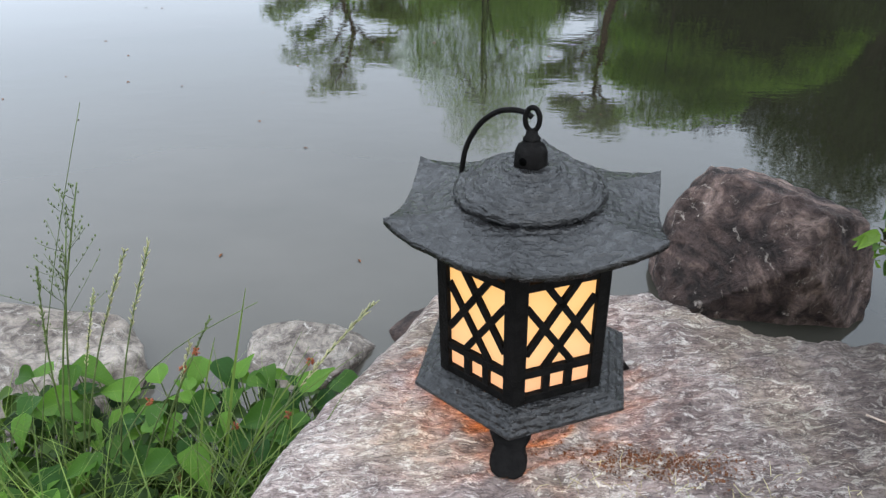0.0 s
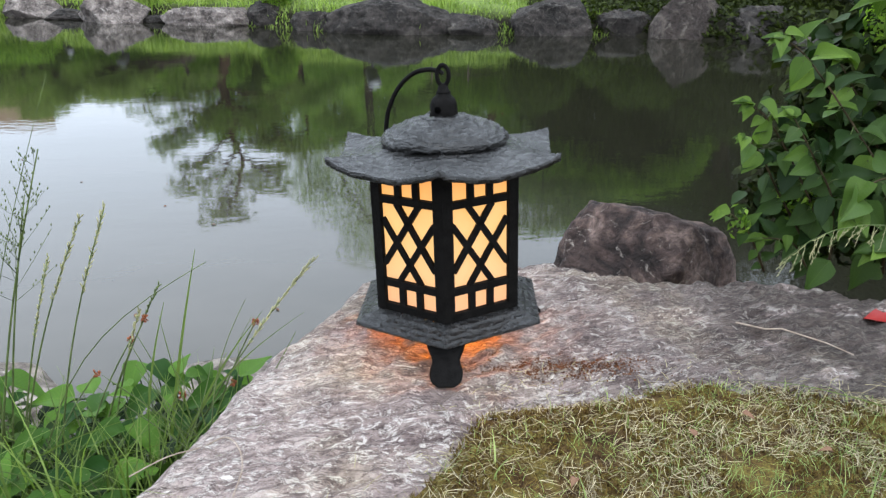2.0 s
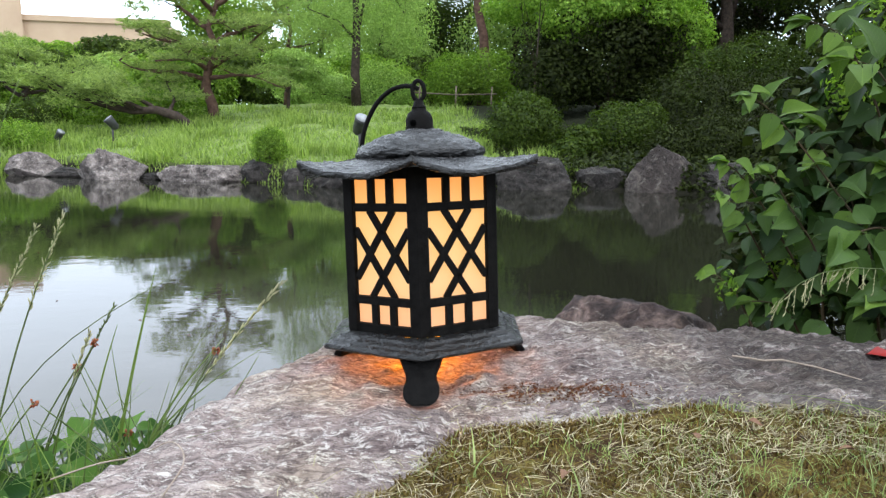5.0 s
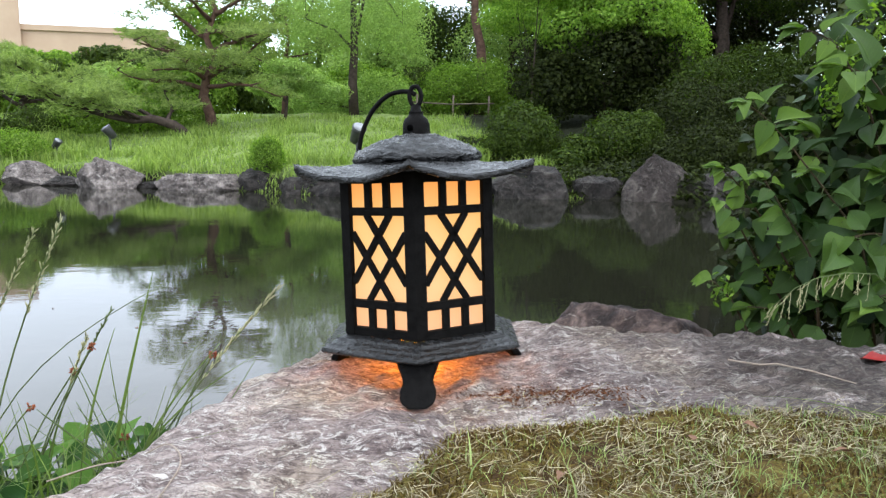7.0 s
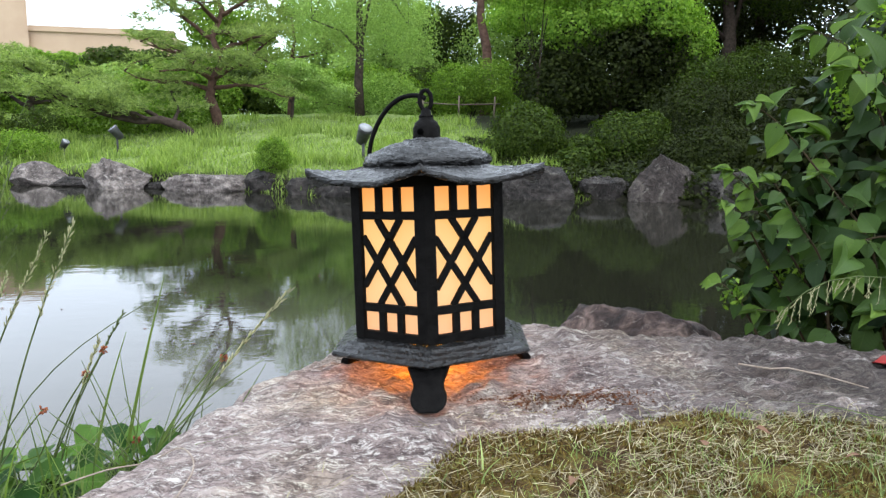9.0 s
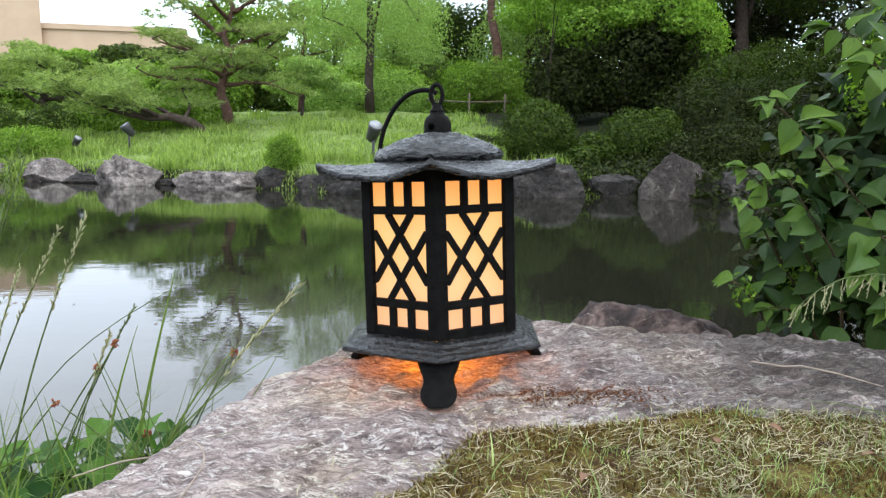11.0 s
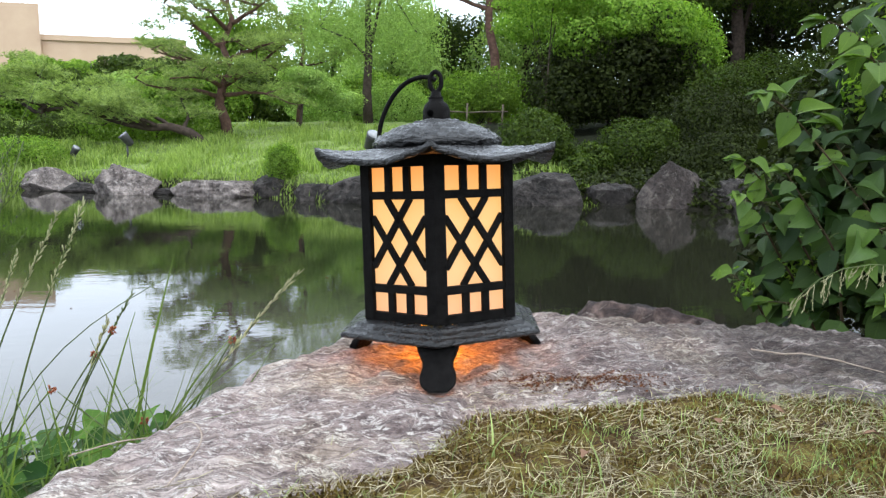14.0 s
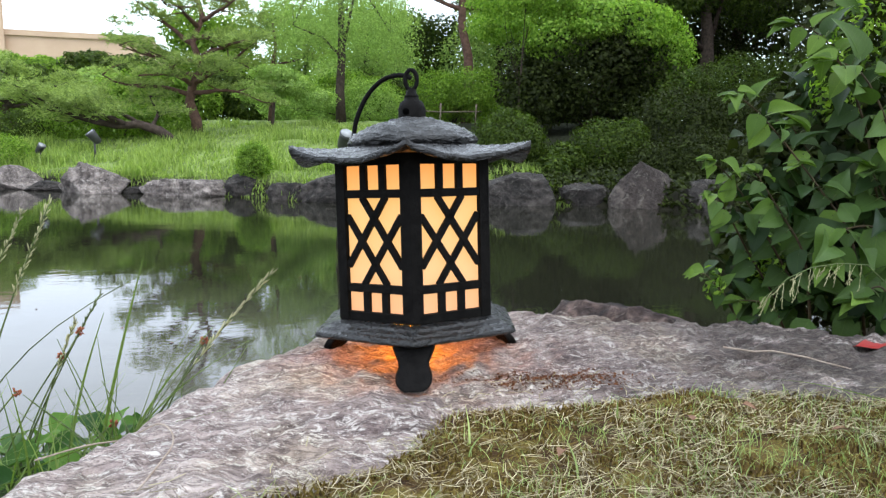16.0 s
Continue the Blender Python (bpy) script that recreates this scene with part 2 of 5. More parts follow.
col_ = mix_of(nt_, 0.8, col_, ramp_of(nt_, crack_, [(0.455, (1, 1, 1)), (0.485, (0.3, 0.27, 0.27)), (0.5, (0.3, 0.27, 0.27)), (0.525, (1, 1, 1))]), "MULTIPLY")
# right end darkened: dark patina, plus the vine shrub's shade painted into the colour
side_ = nt_.nodes.new("ShaderNodeSeparateXYZ")
nt_.links.new(place_of(nt_), side_.inputs[0])
right_end_ = node(nt_, "ShaderNodeMapRange")
for key_, value_ in ((1, 0.16), (2, 0.54)):
    right_end_.inputs[key_].default_value = value_
nt_.links.new(side_.outputs["X"], right_end_.inputs[0])
patina_shade_ = mix_of(nt_, 1.0, right_end_.outputs[0], ramp_of(nt_, noise_of(nt_, place_of(nt_, (1.0, 2.0, 1.0)), 9, 6, 0.65), [(0.34, (0.3, 0.3, 0.3)), (0.46, (1, 1, 1))]), "MULTIPLY")
col_ = mix_of(nt_, patina_shade_, col_, mix_of(nt_, 1.0, col_, (0.2, 0.19, 0.178), "MULTIPLY"))
tint_ = ramp_of(nt_, noise_of(nt_, place_of(nt_), 4.5, 4, 0.6), [(0.52, (1, 1, 1)), (0.7, (1.0, 0.97, 0.80))])
col_ = mix_of(nt_, 1.0, col_, tint_, "MULTIPLY")
col_ = mix_of(nt_, 0.45, col_, ramp_of(nt_, grit_, [(0.3, (0.45, 0.45, 0.45)), (0.7, (1.35, 1.35, 1.35))]), "MULTIPLY")
nt_.links.new(col_, b_.inputs["Base Color"])
b_.inputs["Roughness"].default_value, b_.inputs["Specular IOR Level"].default_value = 0.85, 0.25
first_ = bump_of(nt_, b_, crack_, 0.8, 0.014)
first_ = bump_of(nt_, b_, pale_, 0.5, 0.0025, first_)
second_ = bump_of(nt_, b_, wave_.outputs["Fac"], 0.35, 0.006, first_)
bump_of(nt_, b_, grit_, 0.5, 0.0015, second_)
BROWN_ROCK = rock_material("brown_stone", (0.016, 0.011, 0.0095), (0.062, 0.041, 0.035), (0.18, 0.128, 0.108), 0.9, (0.36, 0.31, 0.27), 0.63, 0.9)
PALE_ROCK = rock_material("pale_stone", (0.085, 0.07, 0.06), (0.165, 0.142, 0.122), (0.235, 0.207, 0.18), 1.2, (0.31, 0.285, 0.255), 0.6, 0.7)
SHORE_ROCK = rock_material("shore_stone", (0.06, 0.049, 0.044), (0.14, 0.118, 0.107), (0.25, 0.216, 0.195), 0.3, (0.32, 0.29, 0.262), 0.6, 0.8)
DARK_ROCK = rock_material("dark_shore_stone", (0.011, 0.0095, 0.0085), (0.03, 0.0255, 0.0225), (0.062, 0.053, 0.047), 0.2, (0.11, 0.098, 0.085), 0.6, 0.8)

STANDING_ROCK = rock_material("standing_stone", (0.022, 0.0165, 0.014), (0.048, 0.038, 0.033), (0.088, 0.074, 0.064), 0.25, (0.16, 0.142, 0.122), 0.62, 0.9)

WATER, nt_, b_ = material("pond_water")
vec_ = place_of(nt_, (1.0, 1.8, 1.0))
# paler pool at the near left: the water's brightness there is painted into its colour
near_left_ = nt_.nodes.new("ShaderNodeTexGradient")
near_left_.gradient_type = "SPHERICAL"
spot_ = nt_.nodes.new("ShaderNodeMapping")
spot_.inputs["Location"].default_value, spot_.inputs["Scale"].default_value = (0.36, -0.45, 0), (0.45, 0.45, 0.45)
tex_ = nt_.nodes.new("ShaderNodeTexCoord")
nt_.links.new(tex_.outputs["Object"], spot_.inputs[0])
nt_.links.new(spot_.outputs[0], near_left_.inputs[0])
near_light_ = mix_of(nt_, 1.0, ramp_of(nt_, near_left_.outputs["Fac"], [(0.0, (0, 0, 0)), (0.75, (1, 1, 1))]), ramp_of(nt_, noise_of(nt_, vec_, 1.6, 4, 0.55), [(0.3, (0.75, 0.75, 0.75)), (0.7, (1, 1, 1))]), "MULTIPLY")
nt_.links.new(mix_of(nt_, near_light_, (0.0095, 0.0095, 0.006), (0.056, 0.051, 0.043)), b_.inputs["Base Color"])
b_.inputs["Roughness"].default_value, b_.inputs["IOR"].default_value = 0.02, 1.333
low_ = bump_of(nt_, b_, noise_of(nt_, vec_, 1.3, 2, 0.5), 0.02, 0.05)
bump_of(nt_, b_, noise_of(nt_, vec_, 11, 3, 0.55), 0.016, 0.02, low_)

GROUND, nt_, b_ = material("earth_and_lawn")
vec_ = place_of(nt_)
sep_ = nt_.nodes.new("ShaderNodeSeparateXYZ")
nt_.links.new(vec_, sep_.inputs[0])
far_ = node(nt_, "ShaderNodeMapRange")
for key_, value_ in ((1, 3.5), (2, 5.4)):
    far_.inputs[key_].default_value = value_
nt_.links.new(sep_.outputs["Y"], far_.inputs[0])
near_ = ramp_of(nt_, noise_of(nt_, vec_, 34, 8, 0.75), [(0.36, (0.03, 0.016, 0.008)), (0.46, (0.075, 0.046, 0.018)), (0.56, (0.12, 0.095, 0.025)), (0.66, (0.16, 0.15, 0.045))])
near_ = mix_of(nt_, 0.7, near_, ramp_of(nt_, noise_of(nt_, vec_, 420, 4, 0.7), [(0.36, (0.25, 0.25, 0.25)), (0.64, (1.6, 1.6, 1.6))]), "MULTIPLY")
bank_ = ramp_of(nt_, noise_of(nt_, vec_, 2.0, 8, 0.7), [(0.35, (0.075, 0.11, 0.028)), (0.65, (0.165, 0.215, 0.065))])
# right bank: leaf litter with the shrubs' shade put into its dark colour
shaded_litter_ = node(nt_, "ShaderNodeMapRange")
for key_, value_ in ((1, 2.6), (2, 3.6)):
    shaded_litter_.inputs[key_].default_value = value_
nt_.links.new(sep_.outputs["X"], shaded_litter_.inputs[0])
bank_ = mix_of(nt_, shaded_litter_.outputs[0], bank_, (0.012, 0.014, 0.007))
mud_ = node(nt_, "ShaderNodeMapRange")
for key_, value_ in ((1, 0.29), (2, 0.15)):
    mud_.inputs[key_].default_value = value_
nt_.links.new(sep_.outputs["Z"], mud_.inputs[0])
bank_ = mix_of(nt_, mud_.outputs[0], bank_, (0.014, 0.013, 0.008))
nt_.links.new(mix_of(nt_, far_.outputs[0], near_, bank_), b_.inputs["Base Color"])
b_.inputs["Roughness"].default_value, b_.inputs["Specular IOR Level"].default_value = 0.95, 0.08
bump_of(nt_, b_, noise_of(nt_, vec_, 90, 6, 0.7), 0.8, 0.01)

BARK = plain_material("bark", ((0.018, 0.013, 0.01), (0.065, 0.047, 0.036)), 9, 0.9, 0, 0.8, 0.03)
RED_BARK = plain_material("red_pine_bark", ((0.05, 0.028, 0.02), (0.14, 0.08, 0.06)), 7, 0.9, 0, 0.8, 0.03)
PINE = leaf_material("pine_needles", (0.1, 0.145, 0.05), (0.33, 0.4, 0.145), 0.42)
LIGHT_LEAF = leaf_material("light_green_leaves", (0.16, 0.25, 0.075), (0.37, 0.48, 0.17), 0.5)
BRIGHT_LEAF = leaf_material("bright_shrub_leaves", (0.062, 0.125, 0.014), (0.215, 0.325, 0.05), 0.45)
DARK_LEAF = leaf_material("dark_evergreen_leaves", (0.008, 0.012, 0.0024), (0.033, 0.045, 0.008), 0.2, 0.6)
FRESH_LEAF = leaf_material("fresh_leaves", (0.085, 0.17, 0.02), (0.28, 0.42, 0.075), 0.48)
MID_LEAF = leaf_material("shrub_leaves", (0.02, 0.038, 0.006), (0.068, 0.1, 0.014), 0.3)
BANK_GRASS = leaf_material("bank_grass_blades", (0.11, 0.165, 0.04), (0.29, 0.36, 0.115), 0.45)
GRASS = leaf_material("green_grass_blades", (0.042, 0.07, 0.016), (0.145, 0.2, 0.055), 0.38)
STRAW = leaf_material("dry_grass_blades", (0.12, 0.095, 0.058), (0.47, 0.41, 0.29), 0.3)
LAWN = leaf_material("lawn_blades", (0.095, 0.14, 0.045), (0.33, 0.4, 0.17), 0.4)
MOSS = leaf_material("moss_tufts", (0.042, 0.022, 0.009), (0.16, 0.115, 0.032), 0.25, 0.9)
VINE = leaf_material("vine_leaf_surface", (0.008, 0.02, 0.006), (0.052, 0.095, 0.022), 0.2, 0.42, True)
VINE_YOUNG = leaf_material("young_vine_leaf_surface", (0.035, 0.07, 0.012), (0.1, 0.165, 0.03), 0.32, 0.45, True)
# darker leaf copy: shade between and below the outer leaves put into the colour
VINE_SHADED = leaf_material("inner_vine_leaves", (0.007, 0.018, 0.005), (0.042, 0.075, 0.016), 0.3)
HEART = leaf_material("heart_leaf_surface", (0.012, 0.04, 0.007), (0.075, 0.155, 0.02), 0.3, 0.5, True)
GRASS_STEM = plain_material("green_stem", ((0.032, 0.05, 0.014), (0.09, 0.12, 0.036)), 60, 0.6)
BROWN_STEM = plain_material("brown_stem", ((0.02, 0.014, 0.007), (0.06, 0.04, 0.018)), 60, 0.7)
TAN_WALL = plain_material("tan_concrete", ((0.40, 0.28, 0.2), (0.46, 0.335, 0.24)), 0.4, 0.9)
SPOT_METAL = plain_material("spotlight_metal", ((0.03, 0.03, 0.03), (0.07, 0.07, 0.07)), 8, 0.5, 0.3)
SPOT_GLASS = plain_material("spotlight_glass", ((0.14, 0.145, 0.145), (0.22, 0.225, 0.225)), 8, 0.15, gloss=0.5)
RED_LEAF = plain_material("red_leaf_surface", ((0.12, 0.006, 0.006), (0.21, 0.014, 0.011)), 40, 0.45)
DRY_TWIG = plain_material("dry_twig", ((0.16, 0.12, 0.09), (0.32, 0.26, 0.21)), 50, 0.8)
RUST_SEED = plain_material("rust_brown_seed", ((0.12, 0.03, 0.015), (0.26, 0.08, 0.03)), 120, 0.8)
LITTER = plain_material("humus_crumbs", ((0.05, 0.019, 0.008), (0.15, 0.058, 0.022)), 120, 0.9)
DEAD_LEAF = plain_material("dead_leaf_brown", ((0.09, 0.045, 0.025), (0.2, 0.115, 0.07)), 60, 0.8)
BAMBOO = plain_material("old_bamboo", ((0.06, 0.048, 0.035), (0.14, 0.11, 0.08)), 6, 0.8)

# ---- ground, pond and far bank ----
SHORE_X = (-60, -25, -12, -6, -3.8, -2, 0, 1.5, 3, 5.3, 6.6, 8.2, 10, 13, 16, 60)
SHORE_Y = (24, 20, 17.5, 15.6, 14.2, 13.6, 12.2, 11.8, 11.5, 11.1, 9.9, 8.7, 7.2, 4.0, -2.0, -30)

# to fit the camera's view, the near bank tips towards the water, the far bank shrinks to 0.7
NEAR_VIEW_TILT = Matrix.Translation((0, 0, EYE)) @ pose(0, 0, 0, -1.2) @ Matrix.Translation((0, 0, -EYE))
FAR_VIEW_SCALE = Matrix.Translation((-0.04, -0.2, 0)) @ Matrix.Scale(0.7, 4) @ Matrix.Translation((0.04, 0.2, 0))

# outline of the big boulder, the first thirteen points along the moss
BOULDER_EDGE = [(-0.44, 0.13), (-0.26, 0.215), (-0.12, 0.268), (-0.05, 0.282), (0.02, 0.305), (0.058, 0.352), (0.092, 0.402), (0.125, 0.446), (0.145, 0.472), (0.2, 0.458), (0.31, 0.452), (0.43, 0.42), (0.58, 0.36),
                (0.74, 0.30), (0.88, 0.38), (0.88, 0.50), (0.76, 0.61), (0.66, 0.665), (0.56, 0.705), (0.43, 0.715), (0.37, 0.75), (0.30, 0.80), (0.23, 0.815), (0.1, 0.85),
                (-0.015, 0.84), (-0.055, 0.755), (-0.13, 0.63), (-0.18, 0.54), (-0.21, 0.46), (-0.29, 0.33)]


def edge_distance(x, y, outline, closed=True):
    """Distance to an outline, positive inside it."""
    best, inside = np.full(np.shape(x), 9.0), np.zeros(np.shape(x), bool)
    for i in range(len(outline) if closed else len(outline) - 1):
        (ax, ay), (bx, by) = outline[i], outline[(i + 1) % len(outline)]
        u = np.clip(((x - ax) * (bx - ax) + (y - ay) * (by - ay)) / ((bx - ax) ** 2 + (by - ay) ** 2), 0, 1)
        best = np.minimum(best, np.hypot(x - ax - u * (bx - ax), y - ay - u * (by - ay)))
        if ay != by:
            inside ^= ((ay > y) != (by > y)) & (x < (bx - ax) * (y - ay) / (by - ay) + ax)
    return np.where(inside, best, -best) if closed else best


def ground_height(x, y):
    x, y = np.asarray(x, float), np.asarray(y, float)
    shore = np.interp(x, SHORE_X, SHORE_Y)
    shift = 0.16 * smooth_step(x, 0.2, 0.8) - 0.14 * smooth_step(-x, 0.02, 0.15) - 1.2 * smooth_step(-x, 0.9, 3.0)
    near = np.interp(y - shift, (-3, 0.0, 0.42, 0.62, 0.95, 1.5, 3), (0.42, 0.354, 0.351, 0.21, 0.0, -0.3, -0.8))
    far = np.interp(y - shore, (-3, -0.2, 0.35, 0.6, 2, 12, 20, 400), (-0.8, -0.4, 0.05, 0.3, 0.5, 1.88, 2.2, 2.7))
    h = np.maximum(near, far)
    d = edge_distance(x, y, BOULDER_EDGE)
    front = smooth_step(edge_distance(x, y, BOULDER_EDGE[:13], False), 0.0, 0.02)
    h = h + 0.002 * smooth_step(y, 0.30, 0.40) * smooth_step(x, 0.05, 0.15) * (1 - smooth_step(y, 0.52, 0.6)) * (1 - smooth_step(x, 0.45, 0.6))
    return h - 0.1 * smooth_step(d, 0.0, 0.06) * front


def spread(fine, reach, steps):
    out = [fine]
    ratio = (reach / fine) ** (1 / steps)
    while out[-1] < reach:
        out.append(out[-1] * ratio)
    return out


near_x, near_y = np.arange(-0.8, 1.2001, 0.02), np.arange(-0.5, 1.3001, 0.02)
xs = np.concatenate([[-0.8 - v for v in reversed(spread(0.05, 500, 60))], near_x, [1.2 + v for v in spread(0.05, 500, 60)]])
ys = np.concatenate([[-0.5 - v for v in reversed(spread(0.08, 500, 24))], near_y, 1.3 + np.cumsum([0.1] * 60 + [0.3] * 60), [25.3 + v for v in spread(0.8, 700, 24)]])
gx_, gy_ = np.meshgrid(xs, ys)
gz_ = ground_height(gx_, gy_)
small_ = (np.abs(gx_) < 1.5) & (np.abs(gy_) < 1.5)
gz_[small_] += 0.005 * wobble(gx_[small_], gy_[small_], 14, 3)
big_ = (gy_ > 8) & (gy_ < 60) & (np.abs(gx_) < 40)
gz_[big_] += 0.10 * wobble(gx_[big_], gy_[big_], 0.7, 5)
me = grid_mesh("ground", xs, ys, gz_)
co_ = np.stack([gx_.ravel(), gy_.ravel(), gz_.ravel()], 1)
lean_ = np.array([NEAR_VIEW_TILT @ Vector(p) for p in co_])
wide_ = np.array([FAR_VIEW_SCALE @ Vector(p) for p in co_])
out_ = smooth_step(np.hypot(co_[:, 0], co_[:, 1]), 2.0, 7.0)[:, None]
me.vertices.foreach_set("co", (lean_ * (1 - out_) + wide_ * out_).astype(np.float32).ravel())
me.update()
tagged(put("ground", me, GROUND), "lawn and mossy earth sloping round a pond", "ground", kind="structure")

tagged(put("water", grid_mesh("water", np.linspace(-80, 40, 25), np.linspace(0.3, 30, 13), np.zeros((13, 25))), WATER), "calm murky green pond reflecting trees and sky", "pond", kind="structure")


b = Build()
r_ = random.Random(12)
for i in range(40):
    x, y, a = r_.uniform(-1.6, 1.2), r_.uniform(1.3, 4.2), r_.uniform(0, math.tau)
    w = r_.uniform(0.004, 0.010)
    b.add([(-w, 0, 0.001), (0, -w * 0.4, 0.002), (w, 0, 0.001), (0, w * 0.4, 0.004)], [(0, 1, 2, 3)], pose(x, y, 0, 0, 0, math.degrees(a)))
tagged(put("floating_bits", b.mesh("floating_bits", False), LITTER), "small brown bits of leaf floating on the pond", "litter", kind="stuff")


# ---- rocks ----
def boulder_height(x, y):
    d = edge_distance(x, y, BOULDER_EDGE)
    moss = smooth_step(edge_distance(x, y, BOULDER_EDGE[:13], False), 0.0, 0.14)
    top = 0.357 + 0.024 * smooth_step(y, 0.45, 0.72) * smooth_step(x, 0.05, 0.3) + 0.009 * wobble(x, y, 5, 2, 3)
    inside = np.maximum(d, 0)
    drop = (0.010 + 0.05 * moss) * np.exp(-inside / 0.016)
    fall = np.maximum(-d, 0) * (0.35 + 2.2 * moss)
    ledge = 0.008 * wobble(x * 0.7 + y * 0.5, y * 2.4 - x * 1.0, 22, 4, 5) + 0.003 * wobble(x, y, 60, 6, 3)
    return np.maximum(top - drop - fall + ledge, -0.35)


bx, by = np.arange(-0.55, 1.05, 0.005), np.arange(0.0, 1.12, 0.005)
gx_, gy_ = np.meshgrid(bx, by)
tagged(put("boulder", grid_mesh("boulder", bx, by, boulder_height(gx_, gy_)), BOULDER), "large weathered grey boulder with pale lichen streaks", "rock", kind="")


def rock(name, x, y, z, sx, sy, sz, ma, label, seed, group="", power=0.85, rough=0.22, turn=0.0, subdiv=5):
    """A rock: a squarish ball, broken up by noise, sunk into what it stands on."""
    bm = bmesh.new()
    bmesh.ops.create_icosphere(bm, subdivisions=subdiv, radius=1.0)
    r = random.Random(seed)
    cuts = [(Vector((r.gauss(0, 1), r.gauss(0, 1), r.gauss(0.2, 0.8))).normalized(), r.uniform(0.66, 0.9)) for _ in range(13)]
    for v in bm.verts:
        n = v.co.normalized()
        n = Vector([math.copysign(abs(c) ** power, c) for c in n])
        n *= 1 + rough * 0.9 * noise.fractal(n * 1.1 + Vector((seed * 3.7, seed, -seed)), 1.0, 2.0, 3)
        for way, far in cuts:
            over = n.dot(way) - far
            if over > 0:
                n -= way * over * 0.88
        n *= 1 + rough * 0.35 * noise.fractal(n * 5 + Vector((seed, 5, seed)), 0.8, 2.1, 5)
        v.co = Vector((n.x * sx, n.y * sy, n.z * sz)) * 1.12
    me = bpy.data.meshes.new(name)
    bm.to_mesh(me)
    bm.free()
    me.shade_smooth()
    ob = put(name, me, ma, None, "", pose(x, y, z, 0, 0, turn))
    return tagged(ob, label, "rock", group)


rock("rock", 0.725, 1.33, 0.0, 0.215, 0.2, 0.305, BROWN_ROCK, "rounded dark brown rock with pale specks standing in the water", 31, "", 1.0, 0.10, 0, 6)
rock("rock", -0.25, 1.06, 0.01, 0.14, 0.09, 0.055, PALE_ROCK, "low pale rock at the water's edge", 5, "rocks at the near water's edge", 0.8, 0.18, 15, 4)
rock("rock", -0.03, 1.12, 0.0, 0.09, 0.07, 0.06, BROWN_ROCK, "small dark wet rock at the water's edge", 6, "rocks at the near water's edge", 0.8, 0.18, 0, 4)
rock("rock", -0.80, 1.0, 0.02, 0.24, 0.17, 0.12, PALE_ROCK, "pale rock behind tall grass at the water's edge", 8, "rocks at the near water's edge", 0.8, 0.18, 0, 4)

SHORE = "rocks along the far shore"
rock("shore_rock", -7.6, 16.3, 0.05, 0.9, 0.5, 0.30, SHORE_ROCK, "low grey rock on the grassy far shore", 11, SHORE, turn=8)
rock("shore_rock", -5.62, 15.5, 0.1, 0.56, 0.45, 0.32, SHORE_ROCK, "grey rock with a flat pale top on the far shore", 12, SHORE)
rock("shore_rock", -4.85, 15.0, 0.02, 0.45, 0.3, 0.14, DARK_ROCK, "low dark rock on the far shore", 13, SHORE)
rock("shore_rock", -3.85, 14.3, 0.1, 0.58, 0.5, 0.41, SHORE_ROCK, "large pale rounded rock on the far shore", 14, SHORE, turn=-10)
rock("shore_rock", -3.0, 14.3, 0.02, 0.4, 0.3, 0.09, DARK_ROCK, "low flat stone on the far shore", 15, SHORE)
rock("shore_rock", -2.0, 13.7, 0.03, 0.78, 0.45, 0.27, SHORE_ROCK, "long grey rock on the far shore", 16, SHORE, turn=-6)
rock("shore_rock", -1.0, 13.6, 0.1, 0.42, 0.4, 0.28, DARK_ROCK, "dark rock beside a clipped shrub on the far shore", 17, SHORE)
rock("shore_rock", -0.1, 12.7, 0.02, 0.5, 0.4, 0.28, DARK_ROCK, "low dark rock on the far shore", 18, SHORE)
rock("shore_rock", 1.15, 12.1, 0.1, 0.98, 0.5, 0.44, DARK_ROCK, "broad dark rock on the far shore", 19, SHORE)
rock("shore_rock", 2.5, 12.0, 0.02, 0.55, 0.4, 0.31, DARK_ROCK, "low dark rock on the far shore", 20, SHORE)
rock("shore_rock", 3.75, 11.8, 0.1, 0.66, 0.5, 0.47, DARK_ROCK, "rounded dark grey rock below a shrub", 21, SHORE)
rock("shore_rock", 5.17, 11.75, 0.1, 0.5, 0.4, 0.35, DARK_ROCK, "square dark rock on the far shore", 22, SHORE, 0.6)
rock("shore_rock", 6.0, 11.1, 0.08, 0.64, 0.42, 0.76, STANDING_ROCK, "upright grey rock with a blunt top standing at the far shore", 26, SHORE, 0.75, 0.12, 15)
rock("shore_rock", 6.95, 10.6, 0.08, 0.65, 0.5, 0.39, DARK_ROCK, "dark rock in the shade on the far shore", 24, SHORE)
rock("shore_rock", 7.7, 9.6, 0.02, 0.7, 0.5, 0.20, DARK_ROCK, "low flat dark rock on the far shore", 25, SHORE)


